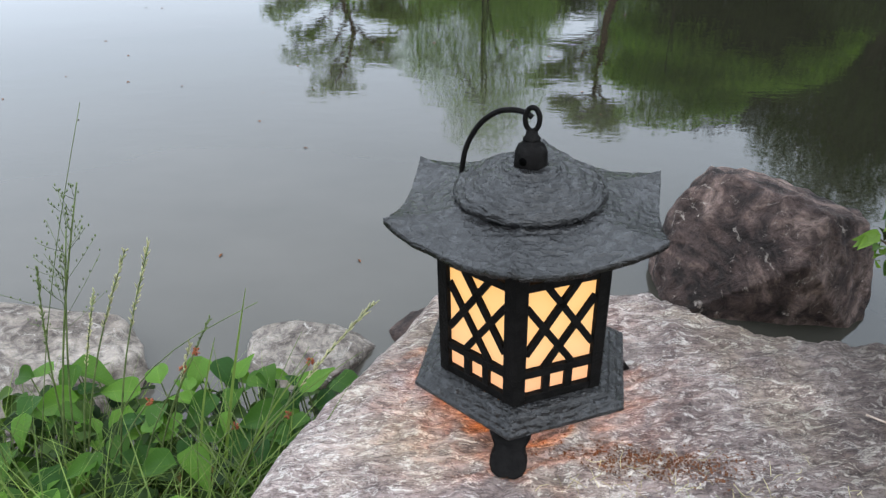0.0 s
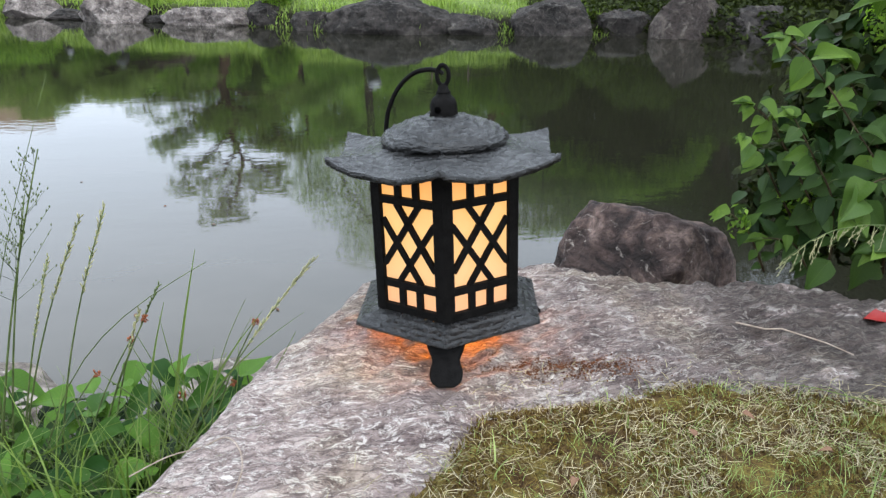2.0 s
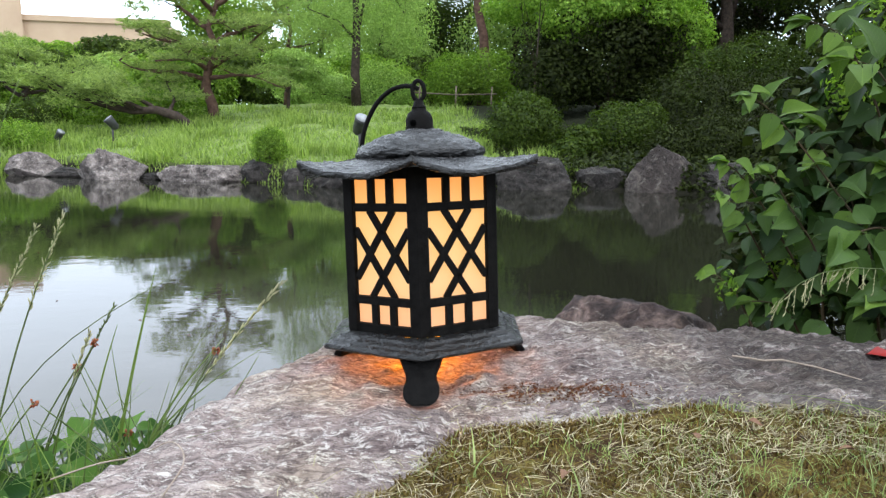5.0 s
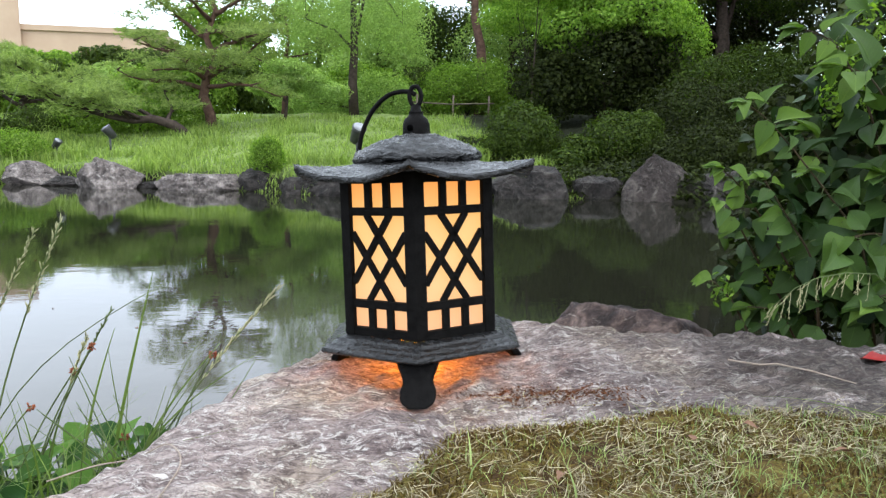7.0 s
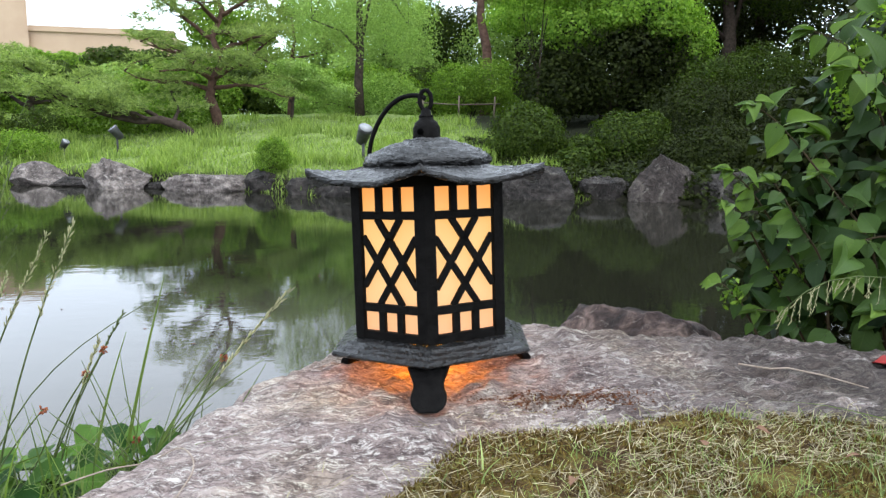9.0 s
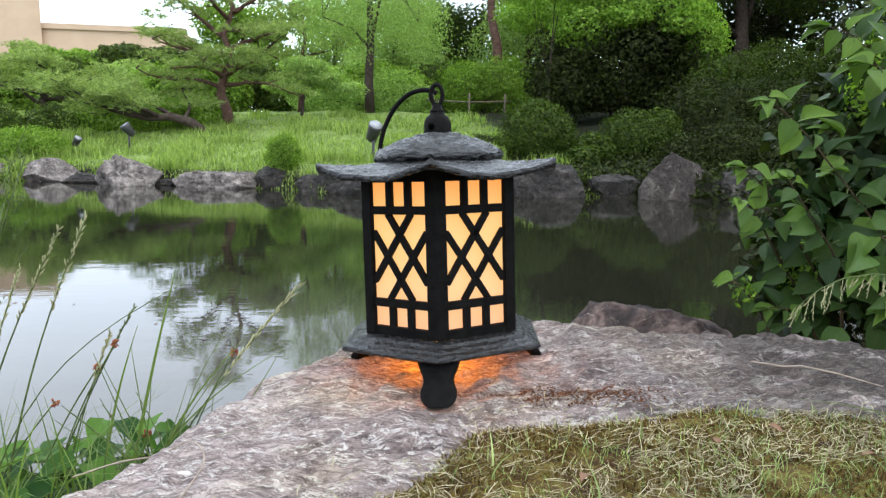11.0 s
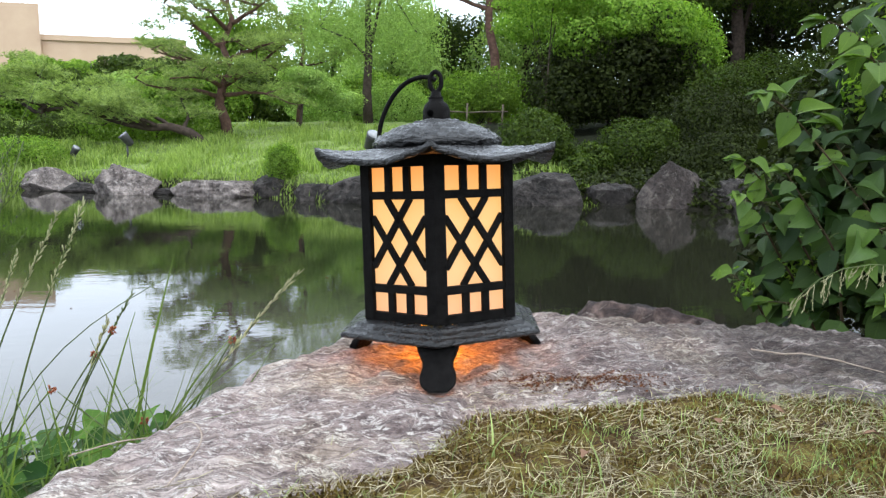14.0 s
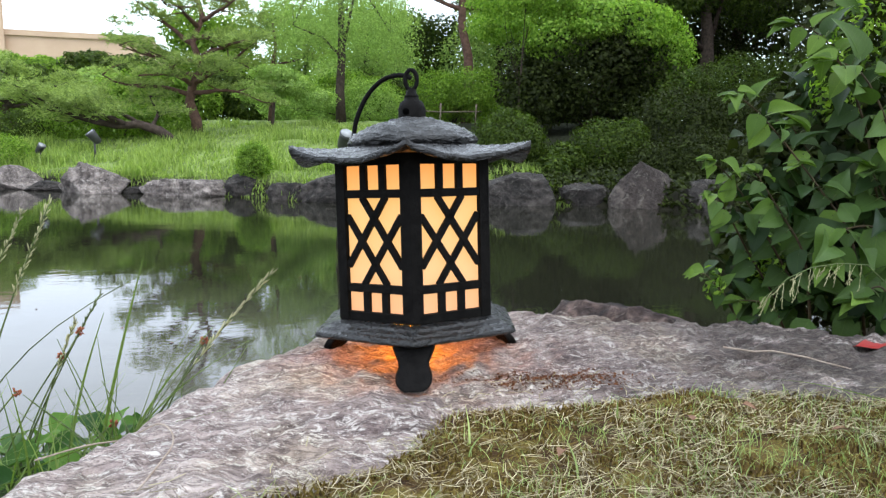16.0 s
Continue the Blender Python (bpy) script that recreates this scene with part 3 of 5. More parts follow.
# ---- the lantern ----
def lantern():
    base = thing("lantern", pose(0.0958, 0.609, 0.400, -1.5, -2.0, 0), "black cast-iron hexagonal garden lantern, lit orange, on a boulder", "lantern")
    first = -42.0
    corner = [radians(first + 60 * k) for k in range(6)]

    def hexagon(r):
        return [(r * math.cos(a), r * math.sin(a)) for a in corner]

    # base plate with a raised, bevelled rim
    b = Build()
    levels = [(0.117, -0.0015), (0.126, -0.001), (0.129, 0.0015), (0.1275, 0.0055), (0.120, 0.0075), (0.118, 0.0098), (0.110, 0.0118), (0.108, 0.0146), (0.098, 0.0168)]
    for i, (r, z) in enumerate(levels):
        b.v += [(*p, z) for p in hexagon(r)]
    for i in range(len(levels) - 1):
        b.f += [(i * 6 + k, i * 6 + (k + 1) % 6, i * 6 + 6 + (k + 1) % 6, i * 6 + 6 + k) for k in range(6)]
    inner = len(b.v)
    b.v += [(*p, 0.0168) for p in hexagon(0.08)] + [(*p, -0.0015) for p in hexagon(0.08)]
    top = (len(levels) - 1) * 6
    b.f += [(top + k, top + (k + 1) % 6, inner + (k + 1) % 6, inner + k) for k in range(6)]
    b.f += [(inner + k, inner + (k + 1) % 6, inner + 6 + (k + 1) % 6, inner + 6 + k) for k in range(6)]
    b.f += [(inner + 6 + k, inner + 6 + (k + 1) % 6, (k + 1) % 6, k) for k in range(6)]
    part("base_plate", b, ROOF_IRON, base, "grey iron base plate with relief shading in its colour", False, 0.0012)

    # feet under every second corner
    outline = [(-0.0235, 0.0), (-0.0205, -0.009), (-0.0165, -0.017), (-0.0155, -0.022), (-0.0185, -0.028), (-0.0195, -0.034), (-0.0165, -0.040), (-0.009, -0.0440)]
    outline = outline + [(-x, z) for x, z in reversed(outline)]
    n = len(outline)
    for k in (1, 3, 5):
        a = corner[k]
        out, side = Vector((math.cos(a), math.sin(a), 0)), Vector((-math.sin(a), math.cos(a), 0))
        b = Build()
        for thick in (-0.0065, 0.0065):
            b.v += [tuple(out * (0.103 + thick + 0.7 * max(0.0, -z - 0.004)) + side * x + Vector((0, 0, z))) for x, z in outline]
        b.f += [(i, (i + 1) % n, n + (i + 1) % n, n + i) for i in range(n)] + [tuple(reversed(range(n))), tuple(range(n, 2 * n))]
        part("foot", b, IRON, base, "splayed black iron foot", False, 0.003)

    # body: corner posts, lattice panels and the lit panes behind them
    R, low, high = 0.0965, 0.017, 0.199
    for a in corner:
        cx, cy = R * math.cos(a), R * math.sin(a)
        b = Build()
        m = pose(cx, cy, 0, 0, 0, math.degrees(a))
        b.prism([(0.0015, 0.0), (-0.004, 0.0115), (-0.0095, 0.009), (-0.005, 0.0), (-0.0095, -0.009), (-0.004, -0.0115)], low, high, m)
        part("post", b, IRON, base, "", False, 0.0008)
    ap = R * math.cos(radians(30))
    half = 0.0376
    for k in range(6):
        a = (corner[k] + corner[(k + 1) % 6]) / 2 if k < 5 else corner[5] + radians(30)
        m = pose(0, 0, 0, 0, 0, math.degrees(a) + 90) @ pose(0, -ap + 0.002, 0, 90, 0, 0)
        b = Build()

        def bar(x0, z0, x1, z1, w, t=0.0026):
            d = Vector((x1 - x0, z1 - z0))
            n = Vector((-d.y, d.x)).normalized() * w / 2
            b.prism([(x0 - n.x, z0 - n.y), (x1 - n.x, z1 - n.y), (x1 + n.x, z1 + n.y), (x0 + n.x, z0 + n.y)], -t, t, m)

        for z0, z1 in ((low, 0.027), (0.049, 0.058), (0.152, 0.161), (0.187, high)):
            bar(-half, (z0 + z1) / 2, half, (z0 + z1) / 2, z1 - z0, 0.0032)
        for z0, z1 in ((0.026, 0.050), (0.160, 0.188)):
            for x in (-0.0123, 0.0123):
                bar(x, z0, x, z1, 0.0082)
        for s in (-1, 1):
            bar(-0.0156 * s, 0.153, 0.0358 * s, 0.077, 0.0072, 0.0024)
            bar(-0.0358 * s, 0.133, 0.0156 * s, 0.057, 0.0072, 0.0021)
        panel = part("lattice_panel", b, IRON, base, "", False, 0.0006)
        pane = Build().prism([(-0.0405, 0.019), (0.0405, 0.019), (0.0405, 0.198), (-0.0405, 0.198)], -0.0078, -0.0064, m)
        part("pane", pane, GLOW, panel, "glowing cream paper pane", False)

    # roof: six concave slopes with turned-up corners
    b = Build()
    n, rows = 240, 40
    ring_at = []
    for side in (0, 1):
        for i in range(rows + 1):
            u = i / rows
            for k in range(n):
                a = math.tau * k / n
                rel = (math.degrees(a) - first) % 60 - 30
                edge = 0.1275 / math.cos(radians(rel)) * (1 - 0.012 * math.cos(radians(rel * 6)))
                near = (abs(rel) / 30) ** 2.3
                r = 0.062 + (edge - 0.062) * u
                z = 0.2135 - 0.0200 * u ** 0.85 + 0.014 * near * u ** 2.0 + 0.001 * u ** 6
                hip = 0.0022 * max(0.0, 1 - (30 - abs(rel)) / 2.6) * u
                wave = hip + 0.0013 * noise.fractal((r * 60 * math.cos(a) + r * 150, r * 60 * math.sin(a), r * 160), 0.8, 2.2, 4) + 0.0012 * noise.noise((r * 30 * math.cos(a), r * 30 * math.sin(a), 1)) * u
                z += wave - side * (0.0045 + 0.002 * u ** 8)
                b.v.append((r * math.cos(a), r * math.sin(a), z))
    s = (rows + 1) * n
    for i in range(rows):
        for k in range(n):
            q = (i * n + k, i * n + (k + 1) % n, (i + 1) * n + (k + 1) % n, (i + 1) * n + k)
            b.f += [q, tuple(s + j for j in reversed(q))]
    for k in range(n):
        b.f.append((rows * n + k, rows * n + (k + 1) % n, s + rows * n + (k + 1) % n, s + rows * n + k))
    part("roof", b, ROOF_IRON, base, "grey iron roof with turned-up corners and relief shading in its colour")

    # dome, neck, cap and ring
    prof = [(0.060, 0.207), (0.073, 0.2095), (0.0758, 0.2135), (0.0752, 0.2172), (0.071, 0.2220), (0.063, 0.2272), (0.053, 0.2318), (0.042, 0.2350), (0.033, 0.2368), (0.029, 0.2382), (0.0275, 0.2402), (0.0235, 0.2410), (0.0, 0.2410)]
    fine = []
    for (r0, z0), (r1, z1) in zip(prof[:-1], prof[1:]):
        fine += [(r0 + (r1 - r0) * q / 5, z0 + (z1 - z0) * q / 5) for q in range(5)]
    b = Build().lathe(fine + prof[-1:], 180)
    b.v = [(x * (1 + 0.016 * noise.noise((x * 60, y * 60, z * 200))), y * (1 + 0.016 * noise.noise((x * 60, y * 60, z * 200))), z + 0.0030 * noise.fractal((x * 45, y * 45, math.hypot(x, y) * 330), 0.8, 2.1, 4)) for x, y, z in b.v]
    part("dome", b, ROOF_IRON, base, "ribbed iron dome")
    cap = part("cap", Build().lathe([(0.0150, 0.238), (0.0168, 0.2415), (0.0160, 0.246), (0.0158, 0.254), (0.0132, 0.2605), (0.0088, 0.2638), (0.0082, 0.2665), (0.0, 0.2665)], 32), IRON, base)
    # solid black plugs in place of two open, shaded vent holes
    for a in (radians(-125), radians(55)):
        d = Vector((math.cos(a), math.sin(a), 0))
        part("vent_hole", Build().tube([d * 0.0140 + Vector((0, 0, 0.249)), d * 0.0168 + Vector((0, 0, 0.249))], 0.0038, 14), HOLE_BLACK, cap, "black round plug standing for a vent hole's shade")
    collar = part("collar", Build().lathe([(0.0078, 0.2655), (0.0086, 0.2668), (0.0084, 0.2682), (0.0066, 0.2695), (0.0052, 0.2755), (0.0, 0.276)], 24), IRON, base)
    pts = [(0.0068 * math.sin(q), 0, 0.2862 - 0.0115 * math.cos(q)) for q in [math.tau * i / 28 for i in range(29)]]
    turn = pose(0, 0, 0, 0, 0, -15)
    part("ring", Build().tube([turn @ Vector(p) for p in pts], 0.0026, 10, False), IRON, collar)
    arc = [(0.0, 0.0, 0.288), (-0.006, 0.003, 0.2915), (-0.018, 0.010, 0.2925), (-0.032, 0.018, 0.288), (-0.046, 0.027, 0.275), (-0.056, 0.034, 0.258), (-0.063, 0.039, 0.238), (-0.067, 0.042, 0.208)]
    path = []
    for i in range(len(arc) - 1):
        p0, p1, p2, p3 = (Vector(arc[max(0, min(len(arc) - 1, i + d))]) for d in (-1, 0, 1, 2))
        for q in (0, 0.25, 0.5, 0.75):
            path.append(0.5 * (2 * p1 + (p2 - p0) * q + (2 * p0 - 5 * p1 + 4 * p2 - p3) * q * q + (3 * p1 - p0 - 3 * p2 + p3) * q ** 3))
    path.append(Vector(arc[-1]))
    part("handle", Build().tube(path, 0.0028, 10), IRON, base, "curved black iron handle")
    return base


lantern()
lamp = new("lantern_bulb", bpy.data.lights.new("lantern_bulb", "POINT"))
lamp.data.energy, lamp.data.color, lamp.data.shadow_soft_size = 1.25, (1.0, 0.25, 0.0), 0.03
lamp.location = (0.094, 0.609, 0.405)


# ---- foliage helpers ----
rng = np.random.default_rng(7)


def unit(v):
    return v / np.maximum(np.linalg.norm(v, axis=-1, keepdims=True), 1e-9)


def leaf_cards(points, normals, size, slim=0.5):
    """Small four-sided leaves at the points, facing roughly along the normals."""
    n = len(points)
    along = unit(np.cross(normals, rng.normal(size=(n, 3))))
    across = np.cross(normals, along)
    s = (size * rng.uniform(0.6, 1.3, n))[:, None]
    bend = normals * s * 0.18
    verts = np.stack([points - along * s * 0.5, points + across * s * slim * 0.5 + bend, points + along * s * 0.5, points - across * s * slim * 0.5 + bend], 1)
    return verts.reshape(-1, 3), np.arange(n * 4).reshape(n, 4)


def cloud_points(clumps, count, shell=0.55, lumps=1.5):
    """Points and outward directions in the outer part of ellipsoids, thinned by noise so that the outline is uneven."""
    clumps = np.asarray(clumps, float)
    area = clumps[:, 3] * clumps[:, 4] + clumps[:, 3] * clumps[:, 5] + clumps[:, 4] * clumps[:, 5]
    pick = rng.choice(len(clumps), count, p=area / area.sum())
    d = unit(rng.normal(size=(count, 3)))
    wave = np.array([noise.noise(Vector(v) * lumps * 1.7 + Vector((i, 2 * i, 0))) for v, i in zip(d, pick)])
    r = (rng.uniform(shell ** 3, 1, count) ** (1 / 3)) * (1 + 0.28 * wave)
    return clumps[pick, :3] + d * clumps[pick, 3:] * r[:, None], d


def foliage(name, clumps, count, size, ma, parent, slim=0.5, shell=0.55, up=0.4, label=""):
    count, size = int(count * 1.9), size * 0.68
    p, d = cloud_points(clumps, count, shell)
    nrm = unit(d + rng.normal(size=d.shape) * 0.6 + np.array([0, 0, up]))
    v, f = leaf_cards(p, nrm, size, slim)
    return put(name, mesh_of(name, v, f, False), ma, parent, label)


def shrub(name, x, y, z, clumps, count, size, ma, label, group="", shell=0.6):
    root = thing(name, pose(x, y, z), label, "shrub", group)
    b = Build()
    for i in range(5):
        a = i * 2.4
        c = clumps[i % len(clumps)]
        b.tube([(0.05 * math.cos(a), 0.05 * math.sin(a), -0.1), (c[0] * 0.5 + 0.1 * math.cos(a), c[1] * 0.5, c[2] * 0.6), (c[0] + c[3] * 0.4 * math.cos(a), c[1] + c[4] * 0.4 * math.sin(a), c[2])], [0.03, 0.02, 0.008], 5)
    part("stem", b, BARK, root)
    foliage("foliage", clumps, count, size, ma, root, 0.55, shell)
    return root


def ground_at(x, y):
    return float(ground_height(x, y))


def limb(b, start, way, length, radius, bend, seed, steps=7, droop=0.0):
    """A crooked tapering limb. Returns its points."""
    r = random.Random(seed)
    p, d, pts = Vector(start), Vector(way).normalized(), [Vector(start)]
    for i in range(steps):
        d = (d + Vector((r.uniform(-bend, bend), r.uniform(-bend, bend), r.uniform(-bend, bend) * 0.7 - droop))).normalized()
        p = p + d * length / steps
        pts.append(p.copy())
    b.tube(pts, [radius * (1 - 0.82 * i / steps) for i in range(steps + 1)], 7)
    return pts


def needles(pads, per_pad, length):
    """Pine needles: thin three-sided spikes in tufts on the upper side of flat pads."""
    vs = []
    for x, y, z, rx, ry, rz in pads:
        n = int(per_pad * rx * ry)
        a, q = rng.uniform(0, math.tau, n), np.sqrt(rng.uniform(0, 1, n))
        c = np.stack([x + rx * q * np.cos(a), y + ry * q * np.sin(a), z + rz * (1 - q * q) * rng.uniform(0.1, 1, n) + 0.35 * rz * rng.normal(size=n)], 1)
        for j in range(10):
            d = unit(rng.normal(size=(n, 3)) * np.array([1, 1, 0.55]) + np.array([0, 0, 0.55]))
            side = unit(np.cross(d, rng.normal(size=(n, 3)))) * length * 0.075
            tip = c + d * (length * rng.uniform(0.7, 1.2, n))[:, None]
            vs.append(np.stack([c - side, c + side, tip], 1))
    v = np.concatenate(vs).reshape(-1, 3)
    return v, np.arange(len(v)).reshape(-1, 3)


def pine(x, y, trunk, limbs, label, pad=0.75, density=260, needle=0.13, radius=0.16, ma=BARK, seed=1, z=None):
    """A garden pine: crooked trunk through the given points, limbs and flat pads of needles."""
    root = thing("pine_tree", pose(x, y, (ground_at(x, y) if z is None else z) - 0.05), label, "tree", "pines on the far bank")
    b = Build()
    b.tube(trunk, [radius * (1 - 0.65 * i / (len(trunk) - 1)) for i in range(len(trunk))], 10)
    part("trunk", b, ma, root)
    r = random.Random(seed)
    pads = []
    for i, (level, ang, length, rise) in enumerate(limbs):
        k = level * (len(trunk) - 1)
        j = min(int(k), len(trunk) - 2)
        s = Vector(trunk[j]).lerp(Vector(trunk[j + 1]), k - j)
        b = Build()
        pts = limb(b, s, (math.cos(radians(ang)), math.sin(radians(ang)), rise), length, radius * 0.45, 0.34, seed * 31 + i)
        for q in (3, 5, 7):
            side = limb(b, pts[q], (r.uniform(-1, 1), r.uniform(-1, 1), r.uniform(0.0, 0.4)), length * 0.35, radius * 0.16, 0.3, seed * 57 + i * 5 + q, 4)
            pads.append((*side[-1], pad * r.uniform(0.5, 0.9), pad * r.uniform(0.5, 0.9), pad * 0.2))
            pads.append((*(pts[q] + Vector((0, 0, 0.08))), pad * r.uniform(0.4, 0.8), pad * r.uniform(0.4, 0.8), pad * 0.18))
        part("limb", b, ma, root)
    v, f = needles(pads, density, needle)
    put("needles", mesh_of("needles", v, f, False), PINE, root)
    return root


def tree(name, x, y, height, crown, count, size, ma, label, radius=0.14, lean=(0, 0), seed=1, limbs=7, group="", slim=0.5, shell=0.35):
    """A broadleaf tree: tapered trunk, limbs into the clumps of its crown, many small leaves."""
    z = ground_at(x, y) - 0.05
    root = thing(name, pose(x, y, z), label, "tree", group)
    r = random.Random(seed)
    pts = [(lean[0] * q + r.uniform(-0.08, 0.08) * (q > 0), lean[1] * q, height * q) for q in (0, 0.15, 0.3, 0.5, 0.7, 0.85)]
    part("trunk", Build().tube(pts, [radius * (1.25 - q) for q in (0, 0.2, 0.35, 0.55, 0.8, 1.05)], 9), BARK, root)
    for i in range(limbs):
        c = crown[i % len(crown)]
        s = Vector(pts[2 + i % 4])
        e = Vector(c[:3])
        mid = s.lerp(e, 0.5) + Vector((r.uniform(-0.2, 0.2), r.uniform(-0.2, 0.2), 0.15))
        part("limb", Build().tube([s, mid, e, e + Vector((0, 0, c[5] * 0.5))], [radius * 0.4, radius * 0.28, radius * 0.14, 0.01], 6), BARK, root)
    foliage("crown", crown, count, size, ma, root, slim, shell)
    return root


# ---- far bank: pines ----
pine(-2.85, 21.6, [(0, 0, 0), (-0.05, 0, 0.5), (-0.22, 0, 1.0), (-0.12, 0, 1.5), (0.16, 0, 2.0), (-0.1, 0, 2.7), (0.2, 0, 3.4), (0.0, 0, 4.3)],
     [(0.34, 185, 2.4, 0.2), (0.36, 350, 2.2, 0.15), (0.42, 230, 2.0, 0.15), (0.44, 310, 1.8, 0.2), (0.5, 160, 2.4, 0.3), (0.54, 15, 2.2, 0.25), (0.6, 205, 2.2, 0.3), (0.62, 330, 2.0, 0.25), (0.7, 170, 2.0, 0.3),
      (0.74, 5, 1.8, 0.3), (0.8, 215, 1.8, 0.35), (0.84, 320, 1.6, 0.35), (0.92, 150, 1.5, 0.3), (0.96, 30, 1.4, 0.4), (1.0, 260, 1.0, 0.4)],
     "crooked garden pine with flat green needle pads", 0.7, 200, 0.14, 0.17, RED_BARK, 3)
pine(-3.2, 20.0, [(0, 0, 0), (-0.45, 0, 0.35), (-0.95, 0, 0.5), (-1.5, 0, 0.45), (-2.1, 0, 0.55), (-2.6, 0, 0.8)],
     [(0.25, 110, 1.2, 0.8), (0.4, 160, 1.8, 0.9), (0.5, 200, 1.4, 0.7), (0.6, 230, 1.3, 0.3), (0.7, 150, 1.8, 0.7), (0.8, 180, 1.5, 0.5), (0.9, 210, 1.3, 0.3), (1.0, 170, 1.3, 0.4)],
     "low leaning garden pine with spreading needle pads", 0.75, 198, 0.13, 0.15, BARK, 5)
pine(-8.6, 24.5, [(0, 0, 0), (-0.3, 0, 0.4), (-0.4, 0, 0.8), (0.0, 0, 1.1), (0.3, 0, 1.4)],
     [(0.4, 180, 2.4, 0.2), (0.5, 0, 2.4, 0.2), (0.6, 220, 2.0, 0.3), (0.7, 330, 2.0, 0.2), (0.8, 160, 1.8, 0.4), (0.9, 20, 1.8, 0.3), (1.0, 270, 1.4, 0.3)],
     "spreading garden pine with dark bare limbs", 0.9, 161, 0.15, 0.16, BARK, 8)
pine(-13.0, 24.0, [(0, 0, 0), (0.2, 0, 0.5), (0.1, 0, 0.9), (0.4, 0, 1.3)],
     [(0.4, 0, 2.4, 0.2), (0.6, 180, 2.2, 0.3), (0.7, 300, 2.0, 0.3), (0.85, 30, 1.8, 0.4), (1.0, 200, 1.6, 0.4)],
     "spreading garden pine with flat needle pads", 0.9, 148, 0.15, 0.16, BARK, 9)
pine(7.3, 30.0, [(0, 0, 0), (0.1, 0, 1.5), (0.0, 0, 3.0), (-0.3, 0, 4.2), (-0.3, 0, 5.4), (-0.5, 0, 6.8), (-0.3, 0, 8.2)],
     [(0.6, 180, 2.8, 0.25), (0.62, 0, 1.6, -0.2), (0.68, 200, 2.4, 0.3), (0.74, 10, 2.4, 0.3), (0.8, 160, 2.6, 0.3), (0.86, 330, 2.0, 0.4), (0.92, 220, 2.0, 0.4), (1.0, 40, 1.8, 0.4), (1.0, 150, 1.8, 0.5)],
     "tall red pine with a reddish trunk", 1.0, 200, 0.17, 0.26, RED_BARK, 12)
pine(-0.9, 25.5, [(0, 0, 0), (0.05, 0, 0.8), (0.0, 0, 1.6), (0.2, 0, 2.6), (0.1, 0, 3.4)],
     [(0.5, 180, 1.5, 0.4), (0.6, 0, 1.5, 0.3), (0.8, 240, 1.4, 0.4), (1.0, 100, 1.2, 0.5)],
     "slender pine with a pale trunk", 0.75, 148, 0.14, 0.11, RED_BARK, 14)

# ---- far bank: broadleaf trees and shrubs ----
tree("willow_tree", 1.5, 24.5, 7.5, [(-1.6, 0, 3.2, 1.3, 1.2, 1.3), (0.2, 0, 3.6, 1.5, 1.3, 1.7), (1.7, 0.2, 3.2, 1.2, 1.2, 1.6), (-0.9, 0.3, 5.2, 1.6, 1.3, 1.5), (1.0, 0, 5.6, 1.6, 1.3, 1.4), (0.1, 0.2, 7.0, 1.5, 1.3, 1.3), (-2.3, 0.4, 4.6, 1.0, 1.0, 1.0)],
     16000, 0.17, LIGHT_LEAF, "light green feathery tree with drooping twigs", 0.15, (0.1, 0), 4, 8, "", 0.3, 0.2)
tree("maple_tree", -0.8, 22.8, 2.0, [(-0.4, 0, 1.1, 0.8, 0.6, 0.35), (0.5, 0.1, 1.35, 0.9, 0.6, 0.35), (0.1, 0, 1.7, 0.8, 0.6, 0.3), (1.4, 0.2, 1.0, 0.7, 0.5, 0.35)],
     5000, 0.13, LIGHT_LEAF, "small light green maple with layered foliage", 0.05, (0.1, 0), 5, 6)
tree("maple_tree", 9.0, 25.0, 7.0, [(-1.9, -1.0, 3.3, 1.3, 1.0, 0.6), (-0.3, -0.8, 3.9, 1.6, 1.1, 0.7), (1.8, -0.8, 3.5, 1.5, 1.0, 0.7), (-1.2, 0.3, 4.9, 1.6, 1.2, 0.8), (0.8, 0.2, 5.4, 1.7, 1.3, 0.9), (2.4, 0, 4.9, 1.3, 1.1, 0.7)],
     14000, 0.18, FRESH_LEAF, "tall maple with layered green foliage", 0.16, (0.3, 0), 6, 8)
tree("maple_tree", 5.9, 18.4, 4.6, [(-0.5, 0, 3.7, 1.0, 0.8, 0.5), (0.8, 0.1, 3.9, 1.1, 0.8, 0.5), (0.2, 0, 4.7, 1.3, 0.9, 0.5), (1.7, 0.2, 4.5, 1.0, 0.8, 0.5)],
     5000, 0.15, FRESH_LEAF, "slender maple with spreading bright green leaves", 0.025, (0.2, 0), 16, 6)
tree("broadleaf_tree", 13.6, 25.5, 7.0, [(-2.0, 0, 2.6, 1.5, 1.2, 0.9), (0.2, 0, 3.0, 1.7, 1.2, 1.1), (2.2, 0, 2.8, 1.6, 1.2, 1.0), (-1.4, 0, 4.6, 1.8, 1.3, 1.0), (1.0, 0, 5.2, 1.9, 1.3, 1.1), (0, 0, 6.8, 2.0, 1.4, 1.1)],
     11000, 0.2, DARK_LEAF, "dark shady tree with bare lower limbs", 0.2, (0.2, 0), 17, 8)
